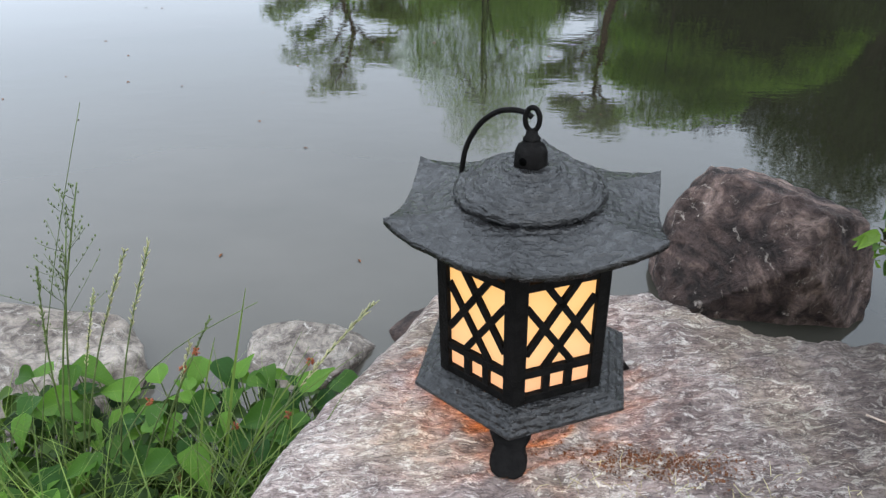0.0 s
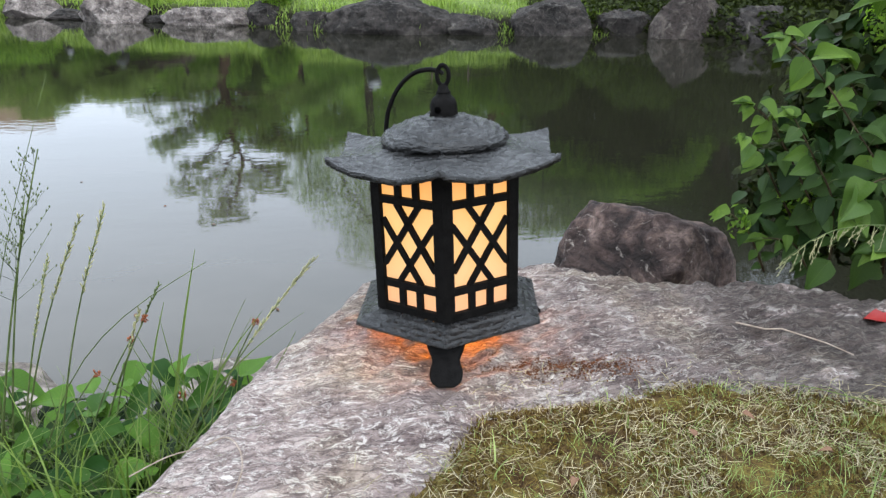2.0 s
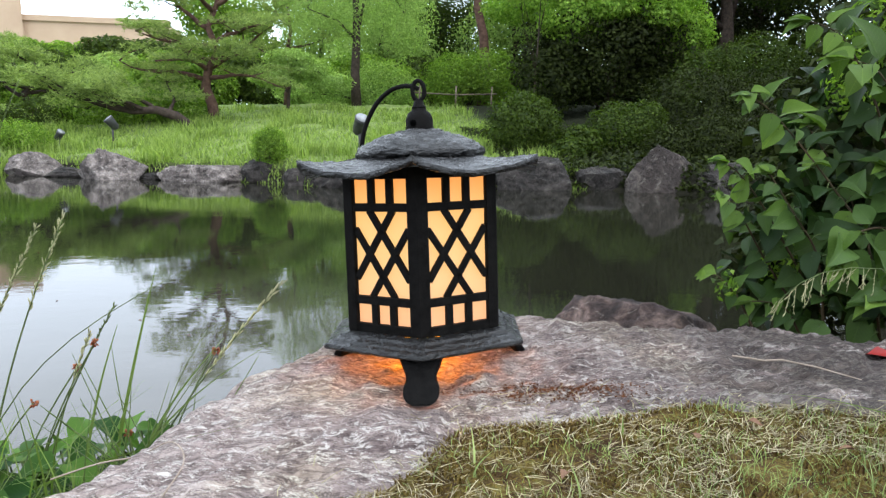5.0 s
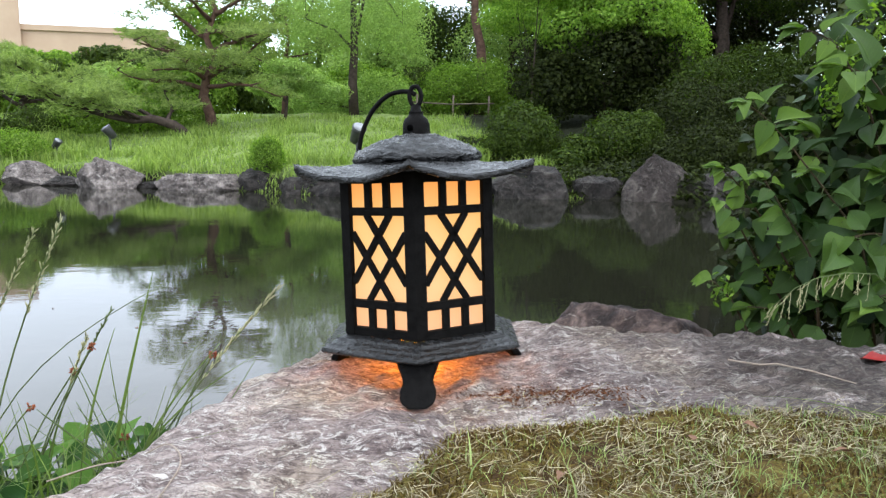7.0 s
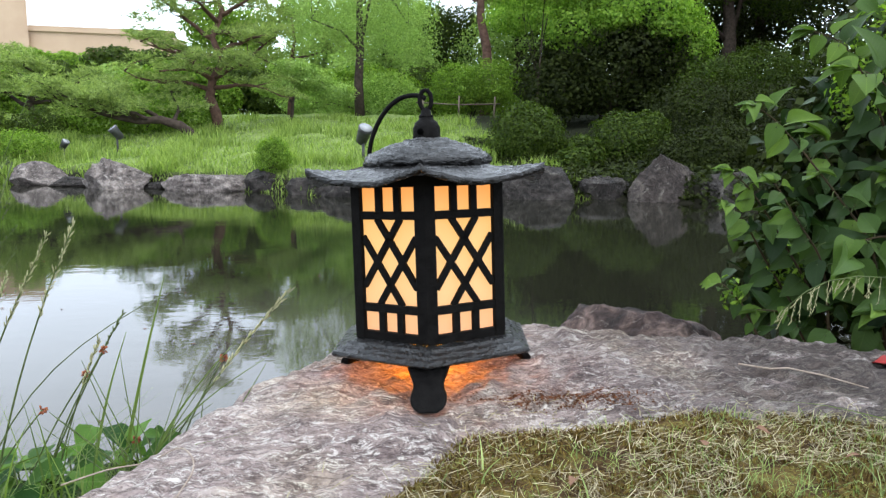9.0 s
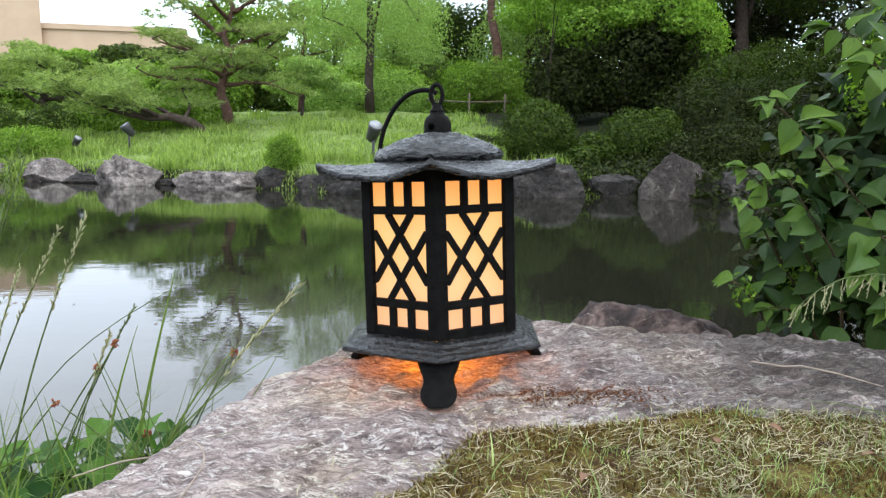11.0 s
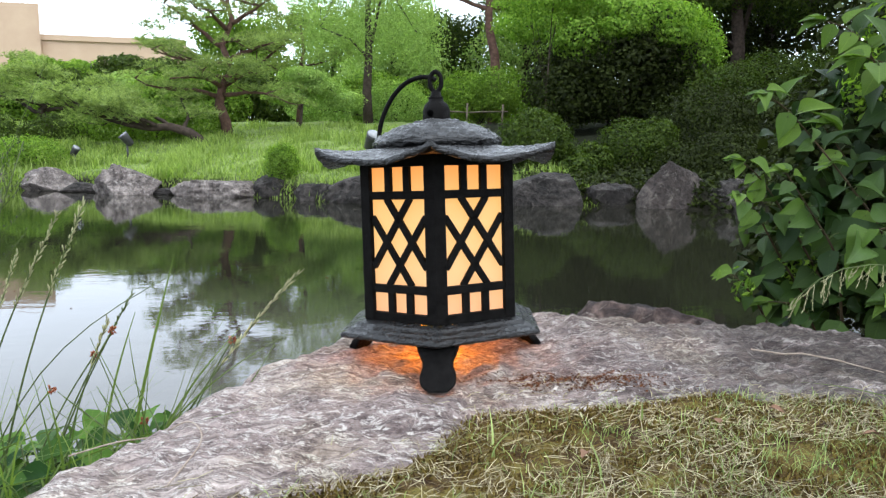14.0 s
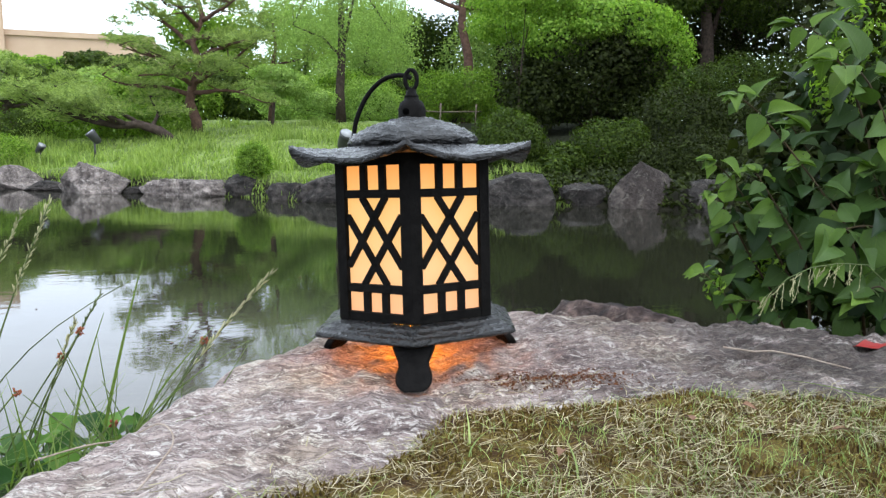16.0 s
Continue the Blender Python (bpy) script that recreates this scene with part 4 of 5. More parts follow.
tree("broadleaf_tree", 14.2, 22.5, 8.0, [(-2.2, 0, 4.0, 1.7, 1.5, 1.0), (-0.5, 0, 5.0, 1.9, 1.5, 1.2), (1.8, 0, 4.4, 1.8, 1.5, 1.2), (-1.4, 0, 6.6, 2.0, 1.6, 1.3), (1.2, 0, 7.2, 2.2, 1.6, 1.4), (3.2, 0, 6.0, 1.6, 1.4, 1.3), (0, 0, 8.8, 2.0, 1.6, 1.2)],
     16000, 0.2, MID_LEAF, "tall shady broadleaf tree with dark limbs", 0.25, (-0.4, 0), 7, 9)
tree("broadleaf_tree", 18.5, 19.0, 8.5, [(-2.4, 0, 4.0, 2.0, 1.8, 1.4), (0, 0, 5.4, 2.4, 1.8, 1.6), (-1.2, 0, 7.4, 2.4, 1.8, 1.6), (1.6, 0, 7.6, 2.2, 1.8, 1.5), (0, 0, 9.4, 2.0, 1.6, 1.2)],
     13000, 0.22, DARK_LEAF, "tall dark evergreen tree over the pond", 0.28, (-0.3, 0), 8, 8)
tree("broadleaf_tree", 13.0, 13.0, 7.0, [(-1.4, 0, 3.6, 1.5, 1.5, 1.2), (0.6, 0, 4.4, 1.8, 1.5, 1.4), (-0.6, 0, 6.2, 1.9, 1.6, 1.4), (1.2, 0, 6.8, 1.7, 1.5, 1.2)],
     11000, 0.2, DARK_LEAF, "dark evergreen tree at the pond's corner", 0.2, (0, 0), 9, 8)

for i, (x, y, h, w, ma, size) in enumerate([(-26, 36, 3.0, 3.4, MID_LEAF, 0.3), (-21, 35, 2.9, 3.2, BRIGHT_LEAF, 0.3), (-16.5, 34, 2.7, 2.8, MID_LEAF, 0.3), (-12, 35, 2.8, 2.6, BRIGHT_LEAF, 0.3), (-8, 34, 2.9, 2.6, MID_LEAF, 0.3),
                                            (-4, 36, 5.2, 3.0, BRIGHT_LEAF, 0.3), (0.5, 37, 6.0, 3.0, LIGHT_LEAF, 0.3), (5, 40, 6.4, 3.2, LIGHT_LEAF, 0.3), (10.5, 37, 9.0, 3.6, MID_LEAF, 0.3), (15.5, 34, 10.0, 3.6, DARK_LEAF, 0.3),
                                            (21, 31, 11.0, 4.0, DARK_LEAF, 0.32), (26, 25, 11.0, 4.0, DARK_LEAF, 0.32), (27, 16, 10.0, 4.0, MID_LEAF, 0.32), (3.2, 33, 6.0, 2.6, LIGHT_LEAF, 0.24), (6.3, 35, 5.6, 2.4, MID_LEAF, 0.24), (9.5, 33, 8.0, 3.0, LIGHT_LEAF, 0.24), (12.5, 28.5, 8.5, 3.0, DARK_LEAF, 0.24), (17.5, 26, 9.5, 3.4, DARK_LEAF, 0.26), (22, 22, 10, 3.6, MID_LEAF, 0.28), (-33, 38, 3.2, 3.6, MID_LEAF, 0.32)]):
    crown = [(-w * 0.5, 0, h * 0.3, w * 0.6, w * 0.5, h * 0.3), (w * 0.5, 0, h * 0.35, w * 0.6, w * 0.5, h * 0.3), (0, 0, h * 0.62, w * 0.7, w * 0.55, h * 0.28), (-w * 0.3, 0, h * 0.85, w * 0.5, w * 0.45, h * 0.2), (w * 0.35, 0, h * 0.82, w * 0.45, w * 0.45, h * 0.2)]
    tree("background_tree", x, y, h, crown, 9000, size, ma, "leafy tree in the wood behind the garden", 0.2, (0, 0), 20 + i, 5, "wood behind the far bank")

shrub("large_shrub", 8.4, 19.0, ground_at(8.4, 19.0), [(0, 0, 1.7, 2.5, 1.6, 1.6), (-1.7, 0, 1.0, 1.2, 1.2, 1.1), (1.7, 0, 1.2, 1.3, 1.2, 1.3), (0.4, 0, 2.6, 1.6, 1.3, 0.9)], 16000, 0.17, DARK_LEAF, "large rounded dark evergreen shrub")
foliage_top = [(0.2, -0.7, 3.0, 2.0, 1.1, 0.6), (-1.4, -0.6, 2.4, 1.0, 0.9, 0.6), (1.9, -0.5, 2.2, 0.9, 0.9, 0.9), (2.3, -0.4, 1.3, 0.6, 0.7, 0.7), (0.9, -1.3, 2.5, 0.7, 0.5, 0.35), (-0.6, -1.3, 2.6, 0.7, 0.5, 0.3)]
shrub("large_shrub", 8.4, 19.1, ground_at(8.4, 19.1), foliage_top, 9000, 0.16, FRESH_LEAF, "fresh bright growth on top of a dark shrub")
HEDGE = "clipped shrubs on the far bank"
shrub("round_shrub", 4.3, 13.9, ground_at(4.3, 13.9), [(0, 0, 0.55, 0.80, 0.7, 0.68)], 6000, 0.09, MID_LEAF, "rounded clipped azalea shrub above shore rocks", HEDGE)
shrub("round_shrub", 6.3, 13.6, ground_at(6.3, 13.6), [(0, 0, 0.35, 0.75, 0.6, 0.6), (0.5, 0, 0.5, 0.5, 0.5, 0.5)], 5000, 0.09, MID_LEAF, "loose dark green shrub above shore rocks", HEDGE)
shrub("round_shrub", 5.35, 13.4, ground_at(5.35, 13.4), [(0, 0, 0.2, 0.5, 0.4, 0.4), (-0.4, -0.4, 0.0, 0.4, 0.3, 0.35)], 2600, 0.12, MID_LEAF, "low green fern-like shrub", HEDGE)
shrub("round_shrub", 8.3, 14.2, ground_at(8.3, 14.2), [(0, 0, 0.6, 1.3, 0.9, 0.85), (1.4, 0, 0.6, 1.2, 0.9, 0.85), (2.8, 0, 0.7, 1.2, 0.9, 0.9)], 11000, 0.1, DARK_LEAF, "dark clipped hedge above the shore", HEDGE)
shrub("round_shrub", 12.0, 17.5, ground_at(12.0, 17.5), [(0, 0, 0.9, 1.4, 1.0, 1.0), (1.8, 0, 1.0, 1.4, 1.0, 1.1), (-1.6, -0.5, 0.6, 1.2, 0.9, 0.9)], 9000, 0.12, MID_LEAF, "long clipped hedge in front of tall trees", HEDGE)
shrub("round_shrub", 7.6, 11.9, ground_at(7.6, 11.9), [(0, 0, 0.3, 0.8, 0.6, 0.55), (1.2, -0.6, 0.4, 0.9, 0.7, 0.6), (2.4, -1.6, 0.5, 1.0, 0.9, 0.8)], 8000, 0.09, DARK_LEAF, "dark shrub overhanging the shore rocks", HEDGE)
shrub("round_shrub", 6.75, 12.2, ground_at(6.75, 12.2) - 0.1, [(0, 0, 0.2, 0.6, 0.5, 0.5), (0.7, -0.5, 0.1, 0.6, 0.5, 0.5), (1.3, -1.0, 0.1, 0.6, 0.5, 0.5)], 6000, 0.09, DARK_LEAF, "dark leafy shrub behind the shore rocks", HEDGE)
shrub("round_shrub", 9.2, 9.6, ground_at(9.2, 9.6) - 0.1, [(0, 0, 0.3, 0.8, 0.7, 0.7), (1.0, -1.0, 0.4, 0.9, 0.8, 0.8), (-0.6, 0.9, 0.3, 0.8, 0.7, 0.7)], 7000, 0.1, DARK_LEAF, "dark leafy shrub at the pond's corner", HEDGE)
shrub("round_shrub", 5.3, 24.0, ground_at(5.3, 24.0), [(-0.5, 0, 0.9, 1.1, 0.8, 0.9), (0.7, 0, 1.1, 1.1, 0.8, 0.9)], 7000, 0.13, BRIGHT_LEAF, "bright green rounded shrub behind a low fence", HEDGE)
shrub("round_shrub", -0.83, 13.5, 0.5, [(0, 0, 0.12, 0.36, 0.32, 0.32), (0, 0, 0.28, 0.3, 0.28, 0.24)], 3600, 0.06, BRIGHT_LEAF, "small round clipped shrub among the shore rocks", HEDGE)
shrub("round_shrub", -6.5, 17.2, ground_at(-6.5, 17.2), [(0, 0, 0.3, 0.65, 0.5, 0.42), (-0.6, 0, 0.3, 0.5, 0.5, 0.4)], 3500, 0.08, BRIGHT_LEAF, "yellow-green rounded shrub on the grass", HEDGE)
shrub("round_shrub", -4.9, 21.5, ground_at(-4.9, 21.5), [(0, 0, 0.4, 0.9, 0.6, 0.6), (1.2, 0.5, 0.5, 0.9, 0.6, 0.6), (-1.4, 0.5, 0.5, 1.0, 0.6, 0.7)], 6000, 0.12, BRIGHT_LEAF, "green shrubs below the pines", HEDGE)
shrub("round_shrub", -9.5, 22.0, ground_at(-9.5, 22.0), [(0, 0, 0.3, 1.0, 0.6, 0.6), (1.8, 0.2, 0.4, 1.0, 0.6, 0.6), (-1.8, 0.2, 0.4, 1.0, 0.6, 0.6)], 6000, 0.12, MID_LEAF, "dark shrubs below the pines", HEDGE)
shrub("round_shrub", 2.6, 26.5, ground_at(2.6, 26.5), [(0, 0, 0.6, 1.6, 0.7, 1.0), (-2.6, 0, 0.5, 1.4, 0.7, 0.9)], 6000, 0.14, LIGHT_LEAF, "soft light green shrubs below a tree", HEDGE)

for i in range(20):
    x = -18 + 2.5 * i
    y = 30.5 + 1.2 * math.sin(i * 2.1) - 0.8 * max(0.0, x - 14)
    shrub("background_shrub", x, y, ground_at(x, y), [(-1.1, 0, 0.7, 1.5, 0.8, 1.0), (1.1, 0.2, 0.8, 1.5, 0.8, 1.1), (0, 0.3, 1.4, 1.3, 0.8, 0.8)], 4600, 0.24, (MID_LEAF, LIGHT_LEAF, BRIGHT_LEAF)[i % 3], "leafy green shrub at the edge of the wood", "shrubs at the wood's edge")

# ---- far bank: grass ----
def blades(points, height, width, lean=0.5, segs=2):
    """Curved tapering grass blades as strips of four-sided faces."""
    n = len(points)
    a = rng.uniform(0, math.tau, n)
    way = np.stack([np.cos(a), np.sin(a), np.zeros(n)], 1)
    side = np.stack([-np.sin(a), np.cos(a), np.zeros(n)], 1)
    h = height * rng.uniform(0.5, 1.2, n)
    k = lean * rng.uniform(0.2, 1.3, n)
    rows = []
    for i in range(segs + 1):
        u = i / segs
        c = points + way * (h * k * u * u)[:, None] + np.array([0, 0, 1.0]) * (h * u * (1 - 0.35 * np.minimum(k, 1.4) * u))[:, None]
        w = width * (1 - 0.93 * u ** 1.5)
        rows += [c - side * w / 2, c + side * w / 2]
    v = np.stack(rows, 1).reshape(-1, 3)
    m = 2 * (segs + 1)
    f = [np.arange(n)[:, None] * m + np.array([2 * i, 2 * i + 1, 2 * i + 3, 2 * i + 2])[None] for i in range(segs)]
    return v, np.concatenate(f)


count = 40000
px_ = rng.uniform(-14, 4.7, count)
py_ = np.interp(px_, SHORE_X, SHORE_Y) + 0.15 + 11 * rng.uniform(0, 1, count) ** 1.6
pts_ = np.stack([px_, py_, ground_height(px_, py_)], 1)
thick_ = np.array([noise.fractal((x * 0.8, y * 0.8, 2), 0.9, 2.0, 4) for x, y, z in pts_])
tall_ = thick_ > 0.22
v_, f_ = blades(pts_[~tall_], 0.13, 0.028, 0.8)
tagged(put("short_bank_grass", mesh_of("short_bank_grass", v_, f_, False), BANK_GRASS), "short bright green grass on the far bank", "grass", kind="stuff")
v_, f_ = blades(np.repeat(pts_[tall_], 2, 0) + rng.normal(size=(2 * int(tall_.sum()), 3)) * np.array([0.08, 0.08, 0]), 0.3, 0.032, 0.6)
tagged(put("bank_grass", mesh_of("bank_grass", v_, f_, False), BANK_GRASS), "bright green uncut grass on the far bank", "grass", kind="stuff")


count = 16000
px_ = rng.uniform(3.6, 11.5, count)
py_ = np.interp(px_, SHORE_X, SHORE_Y) + 0.25 + 5.5 * rng.uniform(0, 1, count) ** 1.3
pts_ = np.stack([px_, py_, ground_height(px_, py_) + rng.uniform(0.0, 0.14, count)], 1)
v_, f_ = leaf_cards(pts_, unit(rng.normal(size=(count, 3)) * 0.7 + np.array([0, -0.3, 1.0])), 0.11, 0.5)
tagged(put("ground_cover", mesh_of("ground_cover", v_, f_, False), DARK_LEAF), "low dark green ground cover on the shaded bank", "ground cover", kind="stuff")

# ---- far bank: spotlights, fence and building ----
def spotlight(x, y, z, turn, size, label):
    root = thing("garden_spotlight", pose(x, y, z, 0, 0, turn), label, "spotlight", "spotlights on the far bank")
    part("post", Build().tube([(0, 0, -0.3), (0, 0, 0.14 * size)], 0.025 * size, 8), SPOT_METAL, root)
    tilt = pose(0, 0, 0.24 * size, 40, 0, 0)
    head = Build()
    head.tube([tilt @ Vector((0, 0, q)) for q in (-0.16 * size, -0.12 * size, 0.10 * size, 0.16 * size)], [0.05 * size, 0.09 * size, 0.11 * size, 0.12 * size], 14)
    housing = part("housing", head, SPOT_METAL, root)
    part("lens", Build().tube([tilt @ Vector((0, 0, 0.155 * size)), tilt @ Vector((0, 0, 0.17 * size))], 0.105 * size, 14), SPOT_GLASS, housing, "pale glass front")


spotlight(0.95, 14.6, 0.78, 20, 1.3, "dark metal garden spotlight standing in the grass")
spotlight(-5.7, 17.2, 0.62, 60, 0.75, "small garden spotlight with a pale glass front")
spotlight(-4.65, 17.6, 0.85, -60, 1.0, "dark metal garden spotlight below the pines")

fence = thing("low_fence", pose(4.6, 22.6, ground_at(4.6, 22.6)), "low rustic bamboo fence behind the lawn", "fence")
for q in (-1.2, 0.0, 1.2):
    part("post", Build().tube([(q, 0, -0.1), (q + 0.02, 0, 0.75)], 0.03, 8), BAMBOO, fence)
part("rail", Build().tube([(-1.4, 0, 0.5), (0, 0.03, 0.46), (1.4, 0, 0.52)], 0.022, 8), BAMBOO, fence)

house = thing("building", pose(-32, 76, 1.4), "tan concrete building with a taller block, behind the trees", "building")
part("wall", Build().prism([(-60, -5.5), (19, -5.5), (19, 14), (-60, 14)], 0, 9.5), TAN_WALL, house, "", False)
part("tower", Build().prism([(-30, -6), (6.8, -6), (-2.0, 12), (-30, 12)], 0, 12.4), TAN_WALL, house, "", False)
part("parapet", Build().prism([(-60, -5.7), (19.2, -5.7), (19.2, -5.2), (-60, -5.2)], 9.3, 9.8), TAN_WALL, house, "", False)


# the far bank shrunk to fit the camera's view
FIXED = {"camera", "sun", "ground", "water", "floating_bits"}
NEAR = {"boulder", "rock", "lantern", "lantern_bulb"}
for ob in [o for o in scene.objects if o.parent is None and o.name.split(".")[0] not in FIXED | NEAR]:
    ob.matrix_basis = FAR_VIEW_SCALE @ ob.matrix_basis
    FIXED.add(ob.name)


# ---- near plants ----
def heart_leaf(name, seed, curl=0.25, fold=0.3, long=1.15):
    """A heart-shaped leaf, one unit wide, its stalk end at the origin and its tip along y; folded at the midrib, wavy."""
    r = random.Random(seed)
    n = 11
    verts, faces = [], []
    for i in range(n + 1):
        u = i / n
        half = 0.56 * math.sin(math.pi * u ** 0.5) ** 0.75 * (1 - 0.42 * u ** 1.5) if 0 < u < 1 else 0.0
        back = -0.26 * (1 - u) ** 5
        y = u * long
        for k, q in enumerate((-1, -0.55, 0, 0.55, 1)):
            x = half * q
            wave = 0.03 * math.sin(7 * u + seed + 2 * q) * abs(q)
            z = fold * abs(x) - curl * u * u * long + wave - 0.015 * (k == 2)
            verts.append((x, y + back * abs(q) * 1.1, z))
    for i in range(n):
        for k in range(4):
            a = i * 5 + k
            faces.append((a, a + 1, a + 6, a + 5))
    me = bpy.data.meshes.new(name)
    me.from_pydata(verts, [], faces)
    me.shade_smooth()
    me.materials.append(VINE)
    return me


HEARTS = [heart_leaf("heart_leaf", i, c, f, g) for i, (c, f, g) in enumerate([(0.25, 0.3, 1.3), (0.4, 0.4, 1.45), (0.15, 0.2, 1.2), (0.32, 0.6, 1.5)])]


PLANT_HEARTS = []
for old in HEARTS:
    me = old.copy()
    me.materials.clear()
    me.materials.append(HEART)
    PLANT_HEARTS.append(me)


def leaf_swarm(p, nz, ty, size):
    """Many heart leaves in one mesh."""
    shape = np.array([v.co for v in HEARTS[0].vertices])
    quads = np.array([q.vertices[:] for q in HEARTS[0].polygons])
    nz = unit(nz)
    ty = unit(ty - nz * (ty * nz).sum(1, keepdims=True))
    tx = np.cross(ty, nz)
    v = p[:, None] + size[:, None, None] * (shape[None, :, :1] * tx[:, None] + shape[None, :, 1:2] * ty[:, None] + shape[None, :, 2:] * nz[:, None])
    return v.reshape(-1, 3), (quads[None] + (np.arange(len(p)) * len(shape))[:, None, None]).reshape(-1, 4)


def leaf_pose(p, normal, tip, size):
    """Pose of a leaf at p with the given facing and tip direction."""
    z = Vector(normal).normalized()
    y = Vector(tip)
    y = (y - z * y.dot(z)).normalized()
    x = y.cross(z)
    m = Matrix((x, y, z)).transposed().to_4x4()
    return Matrix.Translation(Vector(p)) @ m @ Matrix.Diagonal((size * 0.92, size, size, 1))


def boulder_at(x, y):
    return float(boulder_height(np.array([x]), np.array([y]))[0])


R_ = random.Random(41)

# heart-leaved plants beside the boulder
patch = thing("heart_leaf_plant", pose(-0.33, 0.62, 0.2), "low plant with fresh green heart-shaped leaves", "plant")
count = 0
while count < 150:
    x, y = R_.uniform(-0.62, -0.10), R_.uniform(0.40, 0.80)
    d = edge_distance(np.array([x]), np.array([y]), BOULDER_EDGE)[0]
    if d > -0.012 or x < -0.62 + 0.1 * R_.random():
        continue
    g = ground_at(x, y)
    z = max(g + 0.03, 0.29 - 0.2 * max(0, y - 0.5)) + R_.uniform(-0.05, 0.015)
    size = R_.choice((0.018, 0.024, 0.03, 0.036, 0.042))
    a = R_.uniform(0, math.tau)
    tip = Vector((math.cos(a) * 0.8 - 0.1, math.sin(a) * 0.8 - 0.45, -0.25))
    nrm = Vector((R_.uniform(-0.45, 0.45), R_.uniform(-0.6, 0.2), 1))
    put("leaf", PLANT_HEARTS[count % 4], HEART, patch, "", Matrix.Translation((0.33, -0.62, -0.2)) @ leaf_pose((x, y, z), nrm, tip, size))
    part("stem", Build().tube([(x + 0.33 + R_.uniform(-0.03, 0.03), y - 0.62 + R_.uniform(-0.03, 0.03), g - 0.21), (x + 0.34, y - 0.62, (z + g) / 2 - 0.19), (x + 0.33, y - 0.62, z - 0.2)], [0.0016, 0.0014, 0.0011], 4), GRASS_STEM, patch)
    count += 1


lx_, ly_ = rng.uniform(-0.64, -0.1, 700), rng.uniform(0.36, 0.78, 700)
ok_ = edge_distance(lx_, ly_, BOULDER_EDGE) < -0.01
lx_, ly_ = lx_[ok_], ly_[ok_]
lg_ = ground_height(lx_, ly_)
lz_ = np.maximum(lg_ + 0.015, 0.25 - 0.2 * np.maximum(0, ly_ - 0.5)) + rng.uniform(-0.05, 0.01, len(lx_))
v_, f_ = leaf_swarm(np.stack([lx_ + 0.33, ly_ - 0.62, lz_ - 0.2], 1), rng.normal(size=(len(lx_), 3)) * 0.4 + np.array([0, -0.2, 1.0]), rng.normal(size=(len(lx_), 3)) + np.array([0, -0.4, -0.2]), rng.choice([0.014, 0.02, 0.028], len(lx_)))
tagged(put("lower_leaves", mesh_of("lower_leaves", v_, f_), VINE_SHADED, patch), "small leaves below the upper ones, coloured dark for shade", kind="stuff")


def seed_head(b, pts, start, step, size, spread_, seed):
    """Small spikelets along the upper part of a stalk."""
    r = random.Random(seed)
    pts = [Vector(p) for p in pts]
    n = len(pts) - 1
    u = start
    while u < 1.0:
        k = min(int(u * n), n - 1)
        p = pts[k].lerp(pts[k + 1], u * n - k)
        d = (pts[k + 1] - pts[k]).normalized()
        side = Vector((r.uniform(-1, 1), r.uniform(-1, 1), r.uniform(-0.3, 0.6))).normalized()
        e = p + (d * (1 - spread_) + side * spread_) * size * r.uniform(0.6, 1.3)
        b.tube([p, p.lerp(e, 0.6), e], [0.0003, 0.0009, 0.0003], 4)
        u += step


def glide(pts, k=4):
    """A smooth path through points."""
    pts, out = [Vector(p) for p in pts], []
    for i in range(len(pts) - 1):
        p0, p1, p2, p3 = (pts[max(0, min(len(pts) - 1, i + d))] for d in (-1, 0, 1, 2))
        for j in range(k):
            q = j / k
            out.append(0.5 * (2 * p1 + (p2 - p0) * q + (2 * p0 - 5 * p1 + 4 * p2 - p3) * q * q + (3 * p1 - p0 - 3 * p2 + p3) * q ** 3))
    return out + [pts[-1]]


def curve(base, top, sag, n=9, side=0.0):
    base, top = Vector(base), Vector(top)
    out = []
    for i in range(n + 1):
        u = i / n
        p = base.lerp(top, u)
        lift = sag * math.sin(math.pi * u) * (top - base).length
        out.append(p + Vector((-lift * 0.8 + side * math.sin(math.pi * u), 0, lift * 0.6)))
    return out


def stalk(base, top, sag, radius, head, seed, label, seeds=GRASS_STEM, size=0.012, spread_=0.35):
    root = thing("grass_stalk", pose(*base), label, "grass", "tall grass stalks beside the boulder")
    pts = [p - Vector(base) for p in curve(base, top, sag)]
    part("stem", Build().tube(pts, [radius * (1 - 0.06 * i) for i in range(len(pts))], 5), GRASS_STEM, root)
    if head:
        b = Build()
        if size > 0.02:
            plume(b, pts, head, seed)
        else:
            seed_head(b, pts, head, 0.008, size, spread_, seed)
        part("seed_head", b, seeds, root)


